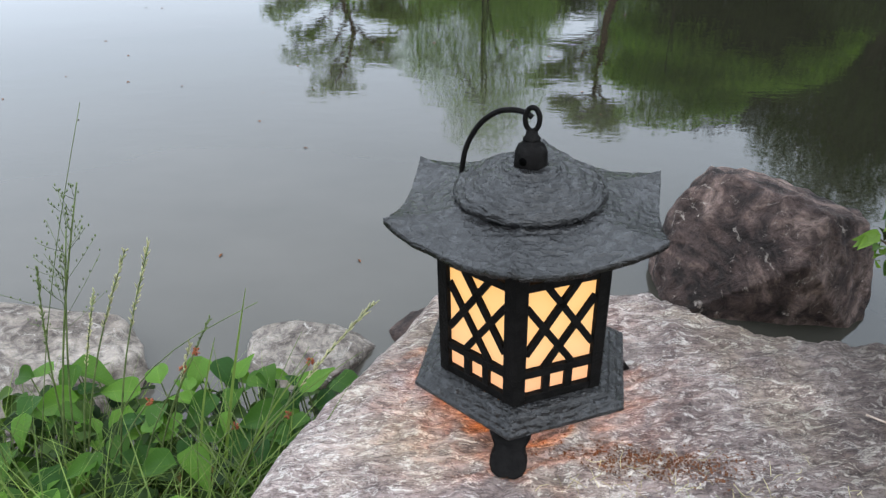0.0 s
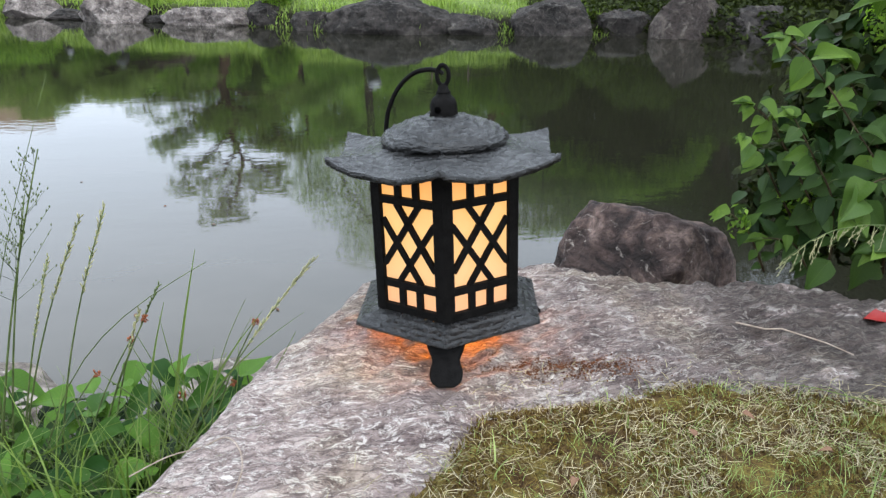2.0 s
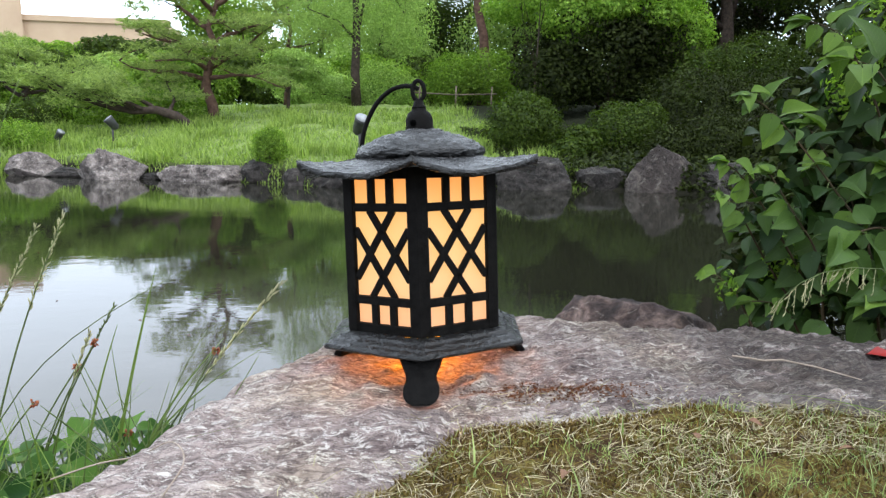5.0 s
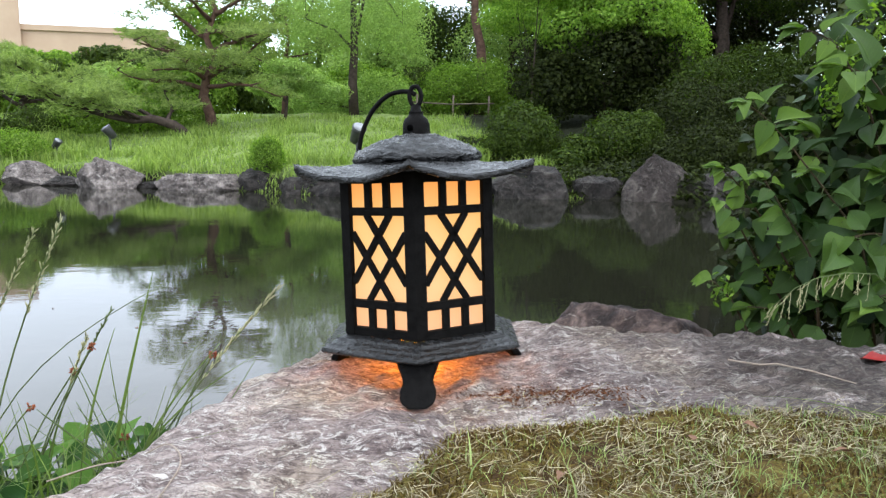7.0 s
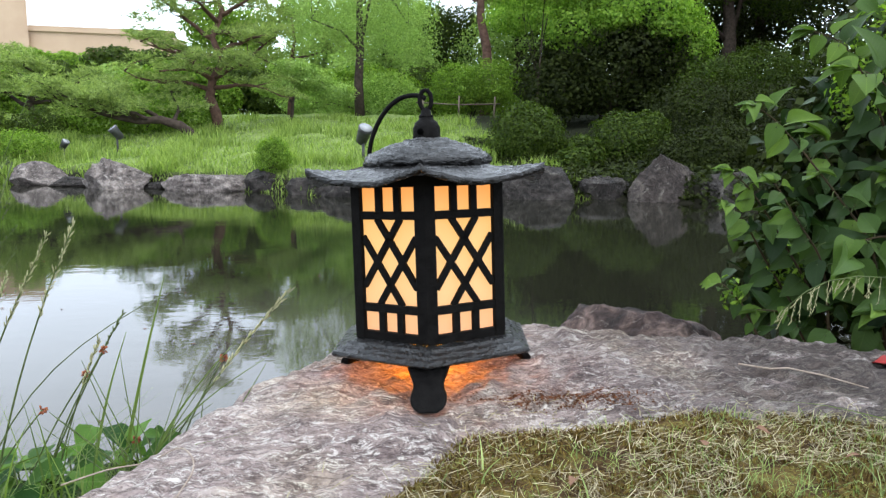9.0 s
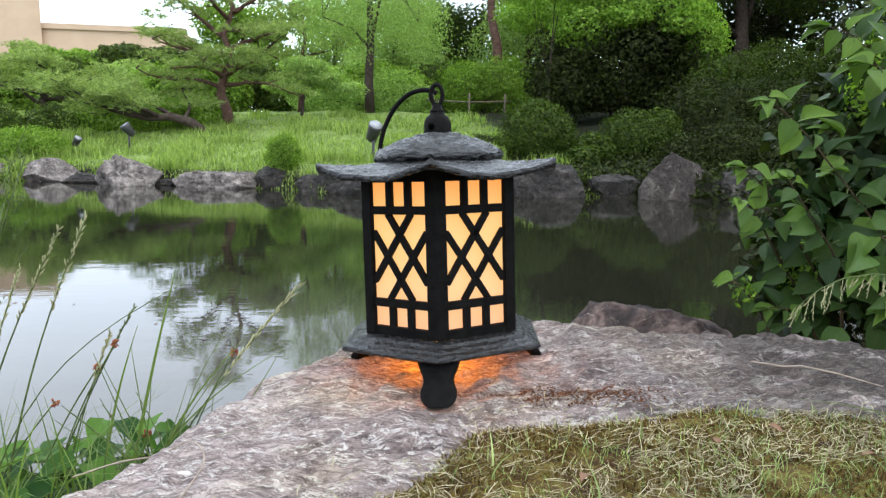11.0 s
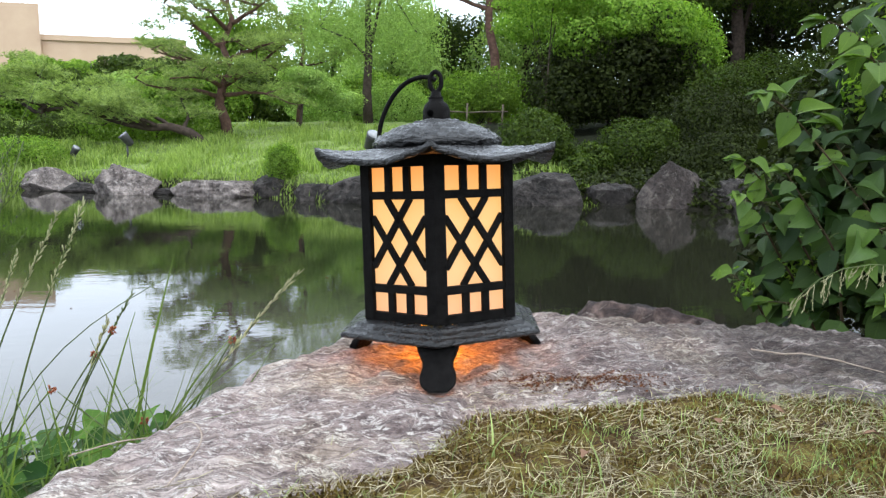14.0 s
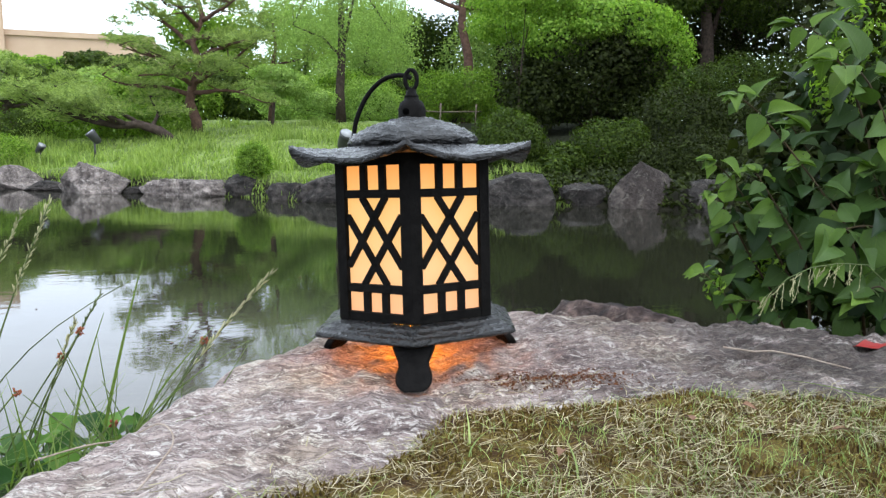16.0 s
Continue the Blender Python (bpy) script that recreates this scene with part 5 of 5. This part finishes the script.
def plume(b, pts, start, seed):
    """A loose panicle: thin steep branchlets, each with small grains on its outer half."""
    r = random.Random(seed)
    pts = [Vector(p) for p in pts]
    n = len(pts) - 1
    u = start
    while u < 0.99:
        k = min(int(u * n), n - 1)
        p, d = pts[k].lerp(pts[k + 1], u * n - k), (pts[k + 1] - pts[k]).normalized()
        long = 0.05 * (1.1 - u) / (1.1 - start) + 0.012
        for q in range(2):
            side = Vector((r.uniform(-1, 1), r.uniform(-1, 1), r.uniform(-0.1, 0.3)))
            e = p + (d * 0.8 + side * 0.8) * long * r.uniform(0.6, 1.2)
            b.tube([p, p.lerp(e, 0.5) + side * 0.002, e], 0.0003, 3)
            for g in range(5):
                c = p.lerp(e, 0.4 + 0.15 * g) + Vector((r.uniform(-0.003, 0.003), r.uniform(-0.003, 0.003), r.uniform(-0.002, 0.003)))
                b.tube([c, c + d * 0.0016, c + d * 0.0036], [0.0003, 0.0009, 0.0002], 4)
        u += 0.05


PALE_SEED = plain_material("pale_seed", ((0.16, 0.17, 0.08), (0.32, 0.3, 0.16)), 90, 0.7)
stalk((-0.47, 0.60, 0.22), (-0.365, 0.63, 0.61), 0.02, 0.0016, 0.60, 1, "tall grass stalk with a feathery green seed head", GRASS_STEM, 0.03, 0.6)
stalk((-0.46, 0.61, 0.22), (-0.385, 0.62, 0.56), 0.015, 0.0015, 0.62, 2, "tall grass stalk with a feathery green seed head", GRASS_STEM, 0.026, 0.6)
stalk((-0.45, 0.62, 0.22), (-0.335, 0.63, 0.53), 0.03, 0.0014, 0.65, 3, "tall grass stalk with a slim seed spike", PALE_SEED)
stalk((-0.47, 0.62, 0.22), (-0.43, 0.62, 0.51), 0.02, 0.0014, 0.62, 4, "tall grass stalk with a slim dark spike", GRASS_STEM, 0.008)
stalk((-0.40, 0.60, 0.22), (-0.305, 0.62, 0.54), 0.03, 0.0014, 0.66, 5, "tall grass stalk with a slim seed spike", PALE_SEED)
stalk((-0.44, 0.59, 0.22), (-0.37, 0.61, 0.49), 0.02, 0.0014, 0.62, 6, "tall grass stalk with a slim seed spike", PALE_SEED, 0.008)
stalk((-0.24, 0.58, 0.24), (-0.075, 0.63, 0.46), 0.03, 0.0013, 0.52, 7, "leaning grass stalk with a pale seed spike", PALE_SEED, 0.014, 0.25)
stalk((-0.42, 0.60, 0.22), (-0.20, 0.62, 0.47), 0.12, 0.001, 0, 8, "thin arching grass stalk")
stalk((-0.36, 0.62, 0.22), (-0.26, 0.63, 0.44), 0.02, 0.0013, 0.75, 9, "short grass stalk with a small spike", GRASS_STEM, 0.008)
stalk((-0.34, 0.60, 0.22), (-0.285, 0.62, 0.41), 0.02, 0.0012, 0.7, 10, "short grass stalk with a pale spike", PALE_SEED, 0.01)
stalk((-0.50, 0.56, 0.22), (-0.50, 0.60, 0.52), 0.08, 0.0013, 0.7, 11, "tall bowed grass stalk with a spike", GRASS_STEM, 0.012)
stalk((-0.50, 0.60, 0.22), (-0.345, 0.64, 0.69), 0.02, 0.0007, 0, 12, "hair-thin tall grass stalk")



def blade(base, top, sag, width, label, ma=GRASS):
    """One long folded grass blade."""
    root = thing("long_grass", pose(*base), label, "grass", "long grass blades beside the boulder")
    pts = [p - Vector(base) for p in curve(base, top, sag, 12)]
    b = Build()
    for i, p in enumerate(pts):
        w = width * (1 - (i / 12) ** 2.2) + 0.0003
        b.v += [(p.x - w, p.y, p.z), (p.x, p.y + w * 0.5, p.z - w * 0.2), (p.x + w, p.y, p.z)]
    b.f += [(i * 3 + k, i * 3 + k + 1, i * 3 + k + 4, i * 3 + k + 3) for i in range(12) for k in (0, 1)]
    part("leaf_blade", b, ma, root)


blade((-0.265, 0.60, 0.24), (-0.212, 0.625, 0.485), 0.01, 0.0018, "upright pointed dark green grass blade")
blade((-0.29, 0.58, 0.24), (-0.255, 0.62, 0.42), 0.03, 0.0014, "upright green grass blade")
blade((-0.24, 0.56, 0.25), (-0.14, 0.62, 0.40), 0.05, 0.0014, "leaning green grass blade")
blade((-0.25, 0.55, 0.25), (-0.09, 0.64, 0.385), 0.08, 0.0013, "leaning green grass blade")
blade((-0.37, 0.52, 0.25), (-0.10, 0.42, 0.372), 0.05, 0.0025, "long green blade lying over the boulder's edge")
blade((-0.45, 0.50, 0.24), (-0.22, 0.50, 0.35), 0.10, 0.0025, "arching green grass blade")
blade((-0.40, 0.46, 0.26), (-0.12, 0.30, 0.37), 0.08, 0.0025, "long green blade lying over the boulder's edge")

# a tuft of stiff rush leaves that fans out over the water
tuft = thing("rush_tuft", pose(-0.225, 0.53, 0.27), "tuft of stiff dark green rush leaves beside the boulder", "rush")
for i in range(26):
    q = i / 25
    reach = Vector((-0.13 + 0.30 * q + R_.uniform(-0.03, 0.03), R_.uniform(0.02, 0.14), R_.uniform(0.05, 0.17) - 0.04 * abs(q - 0.35)))
    pts = curve((R_.uniform(-0.03, 0.03), R_.uniform(-0.03, 0.03), -0.02), reach, R_.uniform(-0.10, 0.08), 8)
    part("leaf_blade", Build().tube(pts, [R_.uniform(0.0009, 0.0013) * (1 - 0.085 * j) for j in range(9)], 4), (GRASS_STEM, GRASS)[i % 2], tuft)

# finer grass round the plants
n_ = 900
gx_ = rng.uniform(-0.62, -0.12, n_)
gy_ = rng.uniform(0.40, 0.78, n_)
ok_ = edge_distance(gx_, gy_, BOULDER_EDGE) < -0.008
gp_ = np.stack([gx_, gy_, ground_height(gx_, gy_)], 1)[ok_]
v_, f_ = blades(gp_, 0.17, 0.0026, 0.8, 6)
tagged(put("side_grass", mesh_of("side_grass", v_, f_), GRASS), "thin green grass among heart-shaped leaves", "grass", kind="stuff")

# rusty seed clusters on thin rushes
for i, (x, y, z) in enumerate([(-0.15, 0.62, 0.385), (-0.30, 0.62, 0.372), (-0.245, 0.60, 0.30), (-0.28, 0.62, 0.40), (-0.185, 0.62, 0.30), (-0.34, 0.6, 0.34)]):
    root = thing("rush_stalk", pose(x - 0.07, y - 0.03, 0.22), "thin rush with a rusty brown seed cluster", "rush", "rushes beside the boulder")
    pts = curve((0, 0, 0), (0.07, 0.03, z - 0.22), 0.04)
    part("stem", Build().tube(pts, 0.0009, 4), GRASS_STEM, root)
    b = Build()
    for k in range(26):
        d = Vector((R_.uniform(-1, 1), R_.uniform(-1, 1), R_.uniform(-1, 1))).normalized()
        p = pts[-1] + d * 0.0022
        b.tube([p, p + d * 0.0016, p + d * 0.0036], [0.0005, 0.001, 0.0003], 4)
    part("seed_head", b, RUST_SEED, root)

# ---- vine-covered shrub by the boulder ----
vine = thing("vine_shrub", pose(0.95, 0.95, 0.25), "dense shrub overgrown with heart-leaved vine", "shrub")
back = Matrix.Translation((-0.95, -0.95, -0.25))
clumps = [(1.0, 0.99, 0.55, 0.24, 0.16, 0.26), (0.87, 0.95, 0.43, 0.12, 0.09, 0.13), (1.13, 1.0, 0.82, 0.24, 0.18, 0.22), (1.12, 0.88, 0.50, 0.24, 0.14, 0.22), (0.92, 0.95, 0.60, 0.13, 0.1, 0.13), (0.80, 0.94, 0.42, 0.1, 0.07, 0.11), (0.93, 0.86, 0.37, 0.15, 0.07, 0.09)]


def shoot(pts, big, small, step, young):
    """A vine shoot: a reddish stem with alternating heart leaves that shrink and freshen towards its tip."""
    path = glide([back @ Vector(p) for p in pts], 8)
    n = len(path)
    part("stem", Build().tube(path, [0.0026 * (1 - 0.7 * i / (n - 1)) for i in range(n)], 7), BROWN_STEM, vine, "reddish brown vine stem")
    gone, due, k, length = 0.0, 0.02, 0, sum((path[i + 1] - path[i]).length for i in range(n - 1))
    for i in range(n - 1):
        gone += (path[i + 1] - path[i]).length
        while gone >= due:
            u = due / length
            way = (path[i + 1] - path[i]).normalized()
            size = (big + (small - big) * u) * R_.uniform(0.55, 1.0)
            side = (way.cross(Vector((0, -1, 0.2))).normalized() * (1 if k % 2 else -1) + Vector((R_.uniform(-0.3, 0.2), R_.uniform(-0.9, 0.1), R_.uniform(-0.1, 0.5)))).normalized()
            foot = path[i]
            tip = side * 0.8 + way * 0.3 + Vector((-0.15, -0.15, R_.uniform(-0.7, -0.05)))
            nrm = Vector((R_.uniform(-1.0, 0.5), R_.uniform(-1.0, 0.1), R_.uniform(0.1, 1.0)))
            end = foot + side * size * 0.45
            part("stalk", Build().tube([foot, foot.lerp(end, 0.5) + Vector((0, 0, 0.003)), end], 0.0009, 5), GRASS_STEM, vine)
            fresh_ = R_.random() < young * u * u
            put("leaf", (YOUNG_HEARTS if fresh_ else HEARTS)[k % 4], VINE, vine, "", leaf_pose(end, nrm, tip, size))
            k += 1
            due += 0.8 * step * R_.uniform(0.7, 1.3) * (0.6 + 0.4 * (1 - u))
    for q in range(4):
        tip = (path[-1] - path[-2]).normalized() + Vector((R_.uniform(-0.7, 0.7), R_.uniform(-0.7, 0.3), R_.uniform(-0.3, 0.6)))
        put("leaf", YOUNG_HEARTS[q], VINE_YOUNG, vine, "", leaf_pose(path[-1], Vector((R_.uniform(-0.5, 0.5), -0.5, 1)), tip, small * R_.uniform(0.35, 0.8)))


YOUNG_HEARTS = []
for old in HEARTS:
    me = old.copy()
    me.materials.clear()
    me.materials.append(VINE_YOUNG)
    YOUNG_HEARTS.append(me)
shoot([(0.93, 0.82, 0.30), (0.87, 0.80, 0.47), (0.80, 0.80, 0.56), (0.70, 0.82, 0.675), (0.645, 0.82, 0.71)], 0.056, 0.034, 0.03, 0.8)
shoot([(0.98, 0.84, 0.40), (0.91, 0.83, 0.65), (0.83, 0.84, 0.80), (0.76, 0.85, 0.835)], 0.06, 0.04, 0.032, 0.9)
shoot([(0.85, 0.86, 0.33), (0.75, 0.86, 0.48), (0.68, 0.86, 0.57), (0.63, 0.85, 0.605)], 0.05, 0.03, 0.026, 0.8)
shoot([(0.82, 0.87, 0.32), (0.73, 0.87, 0.44), (0.67, 0.86, 0.52), (0.63, 0.85, 0.55)], 0.05, 0.03, 0.026, 0.6)
shoot([(0.72, 0.86, 0.30), (0.68, 0.86, 0.37), (0.64, 0.86, 0.41), (0.61, 0.85, 0.418)], 0.024, 0.022, 0.026, 0.6)
shoot([(0.98, 0.78, 0.40), (0.90, 0.76, 0.62), (0.85, 0.78, 0.74), (0.80, 0.80, 0.77)], 0.066, 0.05, 0.036, 0.7)
shoot([(0.95, 0.74, 0.36), (0.87, 0.73, 0.49), (0.80, 0.74, 0.50), (0.76, 0.73, 0.455)], 0.066, 0.056, 0.034, 0.2)
shoot([(1.00, 0.80, 0.50), (0.95, 0.78, 0.75), (0.91, 0.80, 0.93)], 0.062, 0.045, 0.036, 0.9)
shoot([(0.80, 0.80, 0.33), (0.77, 0.79, 0.45), (0.73, 0.80, 0.52), (0.69, 0.82, 0.59)], 0.052, 0.036, 0.026, 0.4)
shoot([(0.92, 0.73, 0.33), (0.85, 0.71, 0.41), (0.81, 0.71, 0.40)], 0.06, 0.056, 0.03, 0.1)
shoot([(0.80, 0.85, 0.30), (0.75, 0.84, 0.36), (0.69, 0.85, 0.37)], 0.036, 0.026, 0.024, 0.4)
shoot([(0.95, 0.85, 0.40), (0.87, 0.86, 0.56), (0.79, 0.87, 0.67)], 0.05, 0.036, 0.026, 0.6)
shoot([(1.02, 0.82, 0.35), (0.94, 0.80, 0.52), (0.88, 0.79, 0.60)], 0.062, 0.05, 0.03, 0.3)
p_, d_ = cloud_points(clumps, 900, 0.75, 1.0)
count = 0
for p, d in zip(p_, d_):
    if d[1] > 0.25 or p[2] < 0.33 or count > 130 or edge_distance(p[:1], p[1:2], BOULDER_EDGE)[0] > 0.02 and p[2] < 0.4:
        continue
    nrm = Vector(d) * 0.5 + Vector((R_.uniform(-1.0, 0.9), R_.uniform(-0.7, 0.5), R_.uniform(0.3, 1.2)))
    tip = Vector((R_.uniform(-1.0, 0.8), R_.uniform(-0.8, 0.1), -0.7))
    put("leaf", HEARTS[count % 4], VINE, vine, "", back @ leaf_pose(p, nrm, tip, R_.choice((0.026, 0.032, 0.04, 0.048))))
    count += 1
inner = [(x - 0.95, y - 0.93, z - 0.25, a * 0.9, b2 * 0.9, c * 0.9) for x, y, z, a, b2, c in clumps]
# dark leaf colour here stands for the shade inside the shrub
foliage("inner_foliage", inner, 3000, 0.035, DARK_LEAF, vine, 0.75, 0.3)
p_, d_ = cloud_points(inner, 1100, 0.7, 1.0)
p_, d_ = p_[d_[:, 1] < 0.35], d_[d_[:, 1] < 0.35]
n_ = len(p_)
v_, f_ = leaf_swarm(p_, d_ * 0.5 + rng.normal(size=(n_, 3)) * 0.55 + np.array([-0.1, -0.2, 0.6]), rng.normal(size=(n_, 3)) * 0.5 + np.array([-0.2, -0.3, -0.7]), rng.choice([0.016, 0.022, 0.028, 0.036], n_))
tagged(put("small_leaves", mesh_of("small_leaves", v_, f_), VINE_SHADED, vine), "small green heart-shaped vine leaves, coloured dark for inner shade", kind="stuff")
sprig = [(0.65, 0.855, 0.40, 0.024), (0.90, 0.90, 0.74, 0.05), (0.95, 0.92, 0.84, 0.06), (0.77, 0.88, 0.43, 0.04)]
shoots = [(x - 0.95, y - 0.95, z - 0.25, w, w * 0.8, w * 1.2) for x, y, z, w in sprig]
tagged(foliage("young_leaves", shoots, 320, 0.022, BRIGHT_LEAF, vine, 0.4, 0.1), "narrow yellow-green young leaves", kind="stuff")

panicle = thing("grass_panicle", pose(0.84, 0.66, 0.40), "nodding grass stalk with pale drooping seed head", "grass")
pts = [Vector(p) - Vector((0.84, 0.66, 0.40)) for p in [(0.84, 0.66, 0.40), (0.77, 0.66, 0.455), (0.72, 0.66, 0.458), (0.675, 0.66, 0.452), (0.64, 0.66, 0.438), (0.605, 0.66, 0.412)]]
part("stem", Build().tube(pts, 0.0008, 5), GRASS_STEM, panicle)
b = Build()
for u in range(2, 6):
    for k in range(5):
        p = pts[u].lerp(pts[u - 1], k / 5)
        e = p + Vector((R_.uniform(-0.02, 0.0), R_.uniform(-0.012, 0.012), R_.uniform(-0.04, -0.015)))
        b.tube([p, p.lerp(e, 0.5) + Vector((0, 0, 0.003)), e], 0.0004, 3)
        seed_head(b, [p, p.lerp(e, 0.5), e], 0.3, 0.12, 0.008, 0.3, u * 7 + k)
part("seed_head", b, PALE_SEED, panicle)

# ---- moss, lawn and litter in front of the boulder ----
def on_lawn(n, x0, x1, y0, y1):
    x, y = rng.uniform(x0, x1, n), rng.uniform(y0, y1, n)
    g = ground_height(x, y)
    stone = boulder_height(x, y)
    ragged = 0.003 + 0.007 * wobble(x, y, 32, 9, 4) + np.abs(rng.normal(size=n)) * 0.004
    ok = (g > stone - ragged) & (edge_distance(x, y, BOULDER_EDGE) < 0.05)
    return np.stack([x, y, np.maximum(g, stone - 0.001)], 1)[ok]


tufts = on_lawn(90000, -0.45, 0.95, -0.1, 0.52)
patchy = np.array([noise.fractal((x * 16, y * 16, 1), 0.9, 2.0, 3) for x, y, z in tufts])
v_, f_ = blades(tufts[patchy > -0.35], 0.0075, 0.0021, 1.0, 2)
tagged(put("moss", mesh_of("moss", v_, f_), MOSS), "olive-green moss on the earth before the boulder", "moss", kind="stuff")


def straws(points, length, width, tilt):
    """Dry stalks lying every way on the ground, slightly bent."""
    n = len(points)
    a = rng.uniform(0, math.tau, n)
    way = np.stack([np.cos(a), np.sin(a), np.abs(rng.normal(size=n)) * tilt], 1)
    side = np.stack([-np.sin(a), np.cos(a), np.zeros(n)], 1)
    ln = (length * rng.uniform(0.35, 1.25, n))[:, None]
    bow = rng.normal(size=n)[:, None] * ln * 0.1
    rows = []
    for u, w in ((0, 1.0), (0.5, 1.0), (1, 0.5)):
        c = points + way * ln * (u - 0.5) + side * bow * (1 - (2 * u - 1) ** 2) + np.array([0, 0, 0.006])
        rows += [c - side * width * w / 2, c + side * width * w / 2 + np.array([0, 0, width * 0.3])]
    v = np.stack(rows, 1).reshape(-1, 3)
    f = [np.arange(n)[:, None] * 6 + np.array([2 * i, 2 * i + 1, 2 * i + 3, 2 * i + 2])[None] for i in range(2)]
    return v, np.concatenate(f)


dry = on_lawn(34000, -0.45, 0.95, -0.1, 0.50)
patchy = np.array([noise.fractal((x * 9, y * 9, 6), 0.9, 2.0, 3) for x, y, z in dry])
keep = (patchy > -0.2) & (rng.uniform(0, 1, len(dry)) < np.clip(0.45 + 1.3 * (dry[:, 0] - 0.1) + 2.2 * (0.40 - dry[:, 1]), 0.35, 1))
v_, f_ = straws(dry[keep], 0.018, 0.00062, 0.3)
tagged(put("dry_grass", mesh_of("dry_grass", v_, f_), STRAW), "straw-coloured dry grass lying on the moss", "grass", kind="stuff")
ex_, ey_ = rng.uniform(-0.4, 0.75, 9000), rng.uniform(0.12, 0.52, 9000)
away_ = edge_distance(ex_, ey_, BOULDER_EDGE[:13], False)
ok_ = (edge_distance(ex_, ey_, BOULDER_EDGE) > 0) & (away_ < 0.026 * np.abs(rng.normal(size=9000))) & (rng.uniform(0, 1, 9000) < 0.6)
v_, f_ = straws(np.stack([ex_, ey_, boulder_height(ex_, ey_) - 0.003], 1)[ok_], 0.02, 0.0007, 0.2)
tagged(put("stray_straw", mesh_of("stray_straw", v_, f_), STRAW), "stray dry straw lying over the boulder's edge", "straw", kind="stuff")
fresh = on_lawn(30000, -0.45, 0.95, -0.1, 0.50)
patchy = np.array([noise.fractal((x * 12, y * 12, 3), 0.9, 2.0, 3) for x, y, z in fresh])
keep = rng.uniform(0, 1, len(fresh)) < np.clip(0.3 + 1.3 * (0.38 - fresh[:, 1]) + 0.9 * (fresh[:, 0] - 0.22) + 0.5 * patchy, 0.02, 1)
v_, f_ = blades(fresh[keep], 0.016, 0.0009, 1.4, 4)
tagged(put("lawn_grass", mesh_of("lawn_grass", v_, f_), LAWN), "short green grass growing through moss", "grass", kind="stuff")
taller = on_lawn(70, -0.2, 0.9, -0.05, 0.42)
v_, f_ = blades(taller, 0.05, 0.0022, 0.7, 6)
tagged(put("tall_lawn_grass", mesh_of("tall_lawn_grass", v_, f_), LAWN), "scattered taller green grass on the lawn", "grass", kind="stuff")

twig = thing("dry_twig", pose(0.5, 0.5, 0.365), "thin pale dry twig lying on the boulder", "twig")
line = [(0.47, 0.555), (0.50, 0.535), (0.52, 0.53), (0.545, 0.50), (0.56, 0.495), (0.575, 0.465)]
part("stick", Build().tube([(x - 0.5, y - 0.5, boulder_at(x, y) - 0.365 + 0.004 + 0.003 * (i % 2)) for i, (x, y) in enumerate(line)], [0.0011, 0.0011, 0.001, 0.001, 0.0008, 0.0006], 6), DRY_TWIG, twig)
straw = thing("dry_straw", pose(-0.16, 0.38, 0.36), "curved dry straw lying on the boulder", "straw")
line = [(-0.25, 0.385), (-0.22, 0.41), (-0.19, 0.42), (-0.165, 0.415), (-0.15, 0.395), (-0.143, 0.365), (-0.147, 0.33), (-0.155, 0.295)]
part("stem", Build().tube(glide([(x + 0.16, y - 0.38, max(boulder_at(x, y), 0.345) - 0.36 + 0.004) for x, y in line]), 0.0007, 6), DRY_TWIG, straw)
for (ax, ay), (bx2, by2), hgt in [((0.56, 0.36), (0.40, 0.42), 0.055), ((0.80, 0.40), (0.36, 0.52), 0.06)]:
    blade((ax, ay, ground_at(ax, ay)), (bx2, by2, ground_at(bx2, by2) + 0.02), 0.12, 0.0016, "long green grass blade bowed over the boulder")

red = thing("red_leaf", pose(0.715, 0.552, boulder_at(0.68, 0.552) - 0.002, 0, -4, 95), "fallen curled red leaf on the boulder", "leaf")
me = heart_leaf("red_leaf", 9, -0.06, 0.22, 1.7)
me.materials.clear()
me.materials.append(RED_LEAF)
put("leaf_surface", me, RED_LEAF, red, "", pose(0, 0, 0.006) @ Matrix.Diagonal((0.038, 0.038, 0.038, 1)))

lp = rng.normal(size=(900, 2)) * np.array([0.05, 0.010]) + np.array([0.225, 0.498])
lp[:, 1] -= 0.12 * (lp[:, 0] - 0.215)
lz = boulder_height(lp[:, 0], lp[:, 1]) + 0.001
v_, f_ = leaf_cards(np.stack([lp[:, 0], lp[:, 1], lz], 1), unit(rng.normal(size=(900, 3)) * 0.6 + np.array([0, 0, 1.0])), 0.0038, 0.5)
tagged(put("leaf_litter", mesh_of("leaf_litter", v_, f_), LITTER), "crumbs of rusty brown litter on the boulder", "litter", kind="stuff")
for i, (x, y) in enumerate([(0.30, 0.345), (0.42, 0.30), (0.16, 0.30), (0.37, 0.37)]):
    dead = thing("dead_leaf", pose(x, y, ground_at(x, y) + 0.012, 10, 8, 70 * i), "dry brown leaf lying in the grass", "leaf", "dead leaves on the lawn")
    me = heart_leaf("dead_leaf", 20 + i, 0.3, 0.6, 1.5)
    me.materials.clear()
    me.materials.append(DEAD_LEAF)
    put("leaf_surface", me, DEAD_LEAF, dead, "", Matrix.Diagonal((0.008, 0.008, 0.008, 1)))

# the near bank tipped to fit the camera's view
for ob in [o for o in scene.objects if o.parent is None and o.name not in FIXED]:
    ob.matrix_basis = NEAR_VIEW_TILT @ ob.matrix_basis
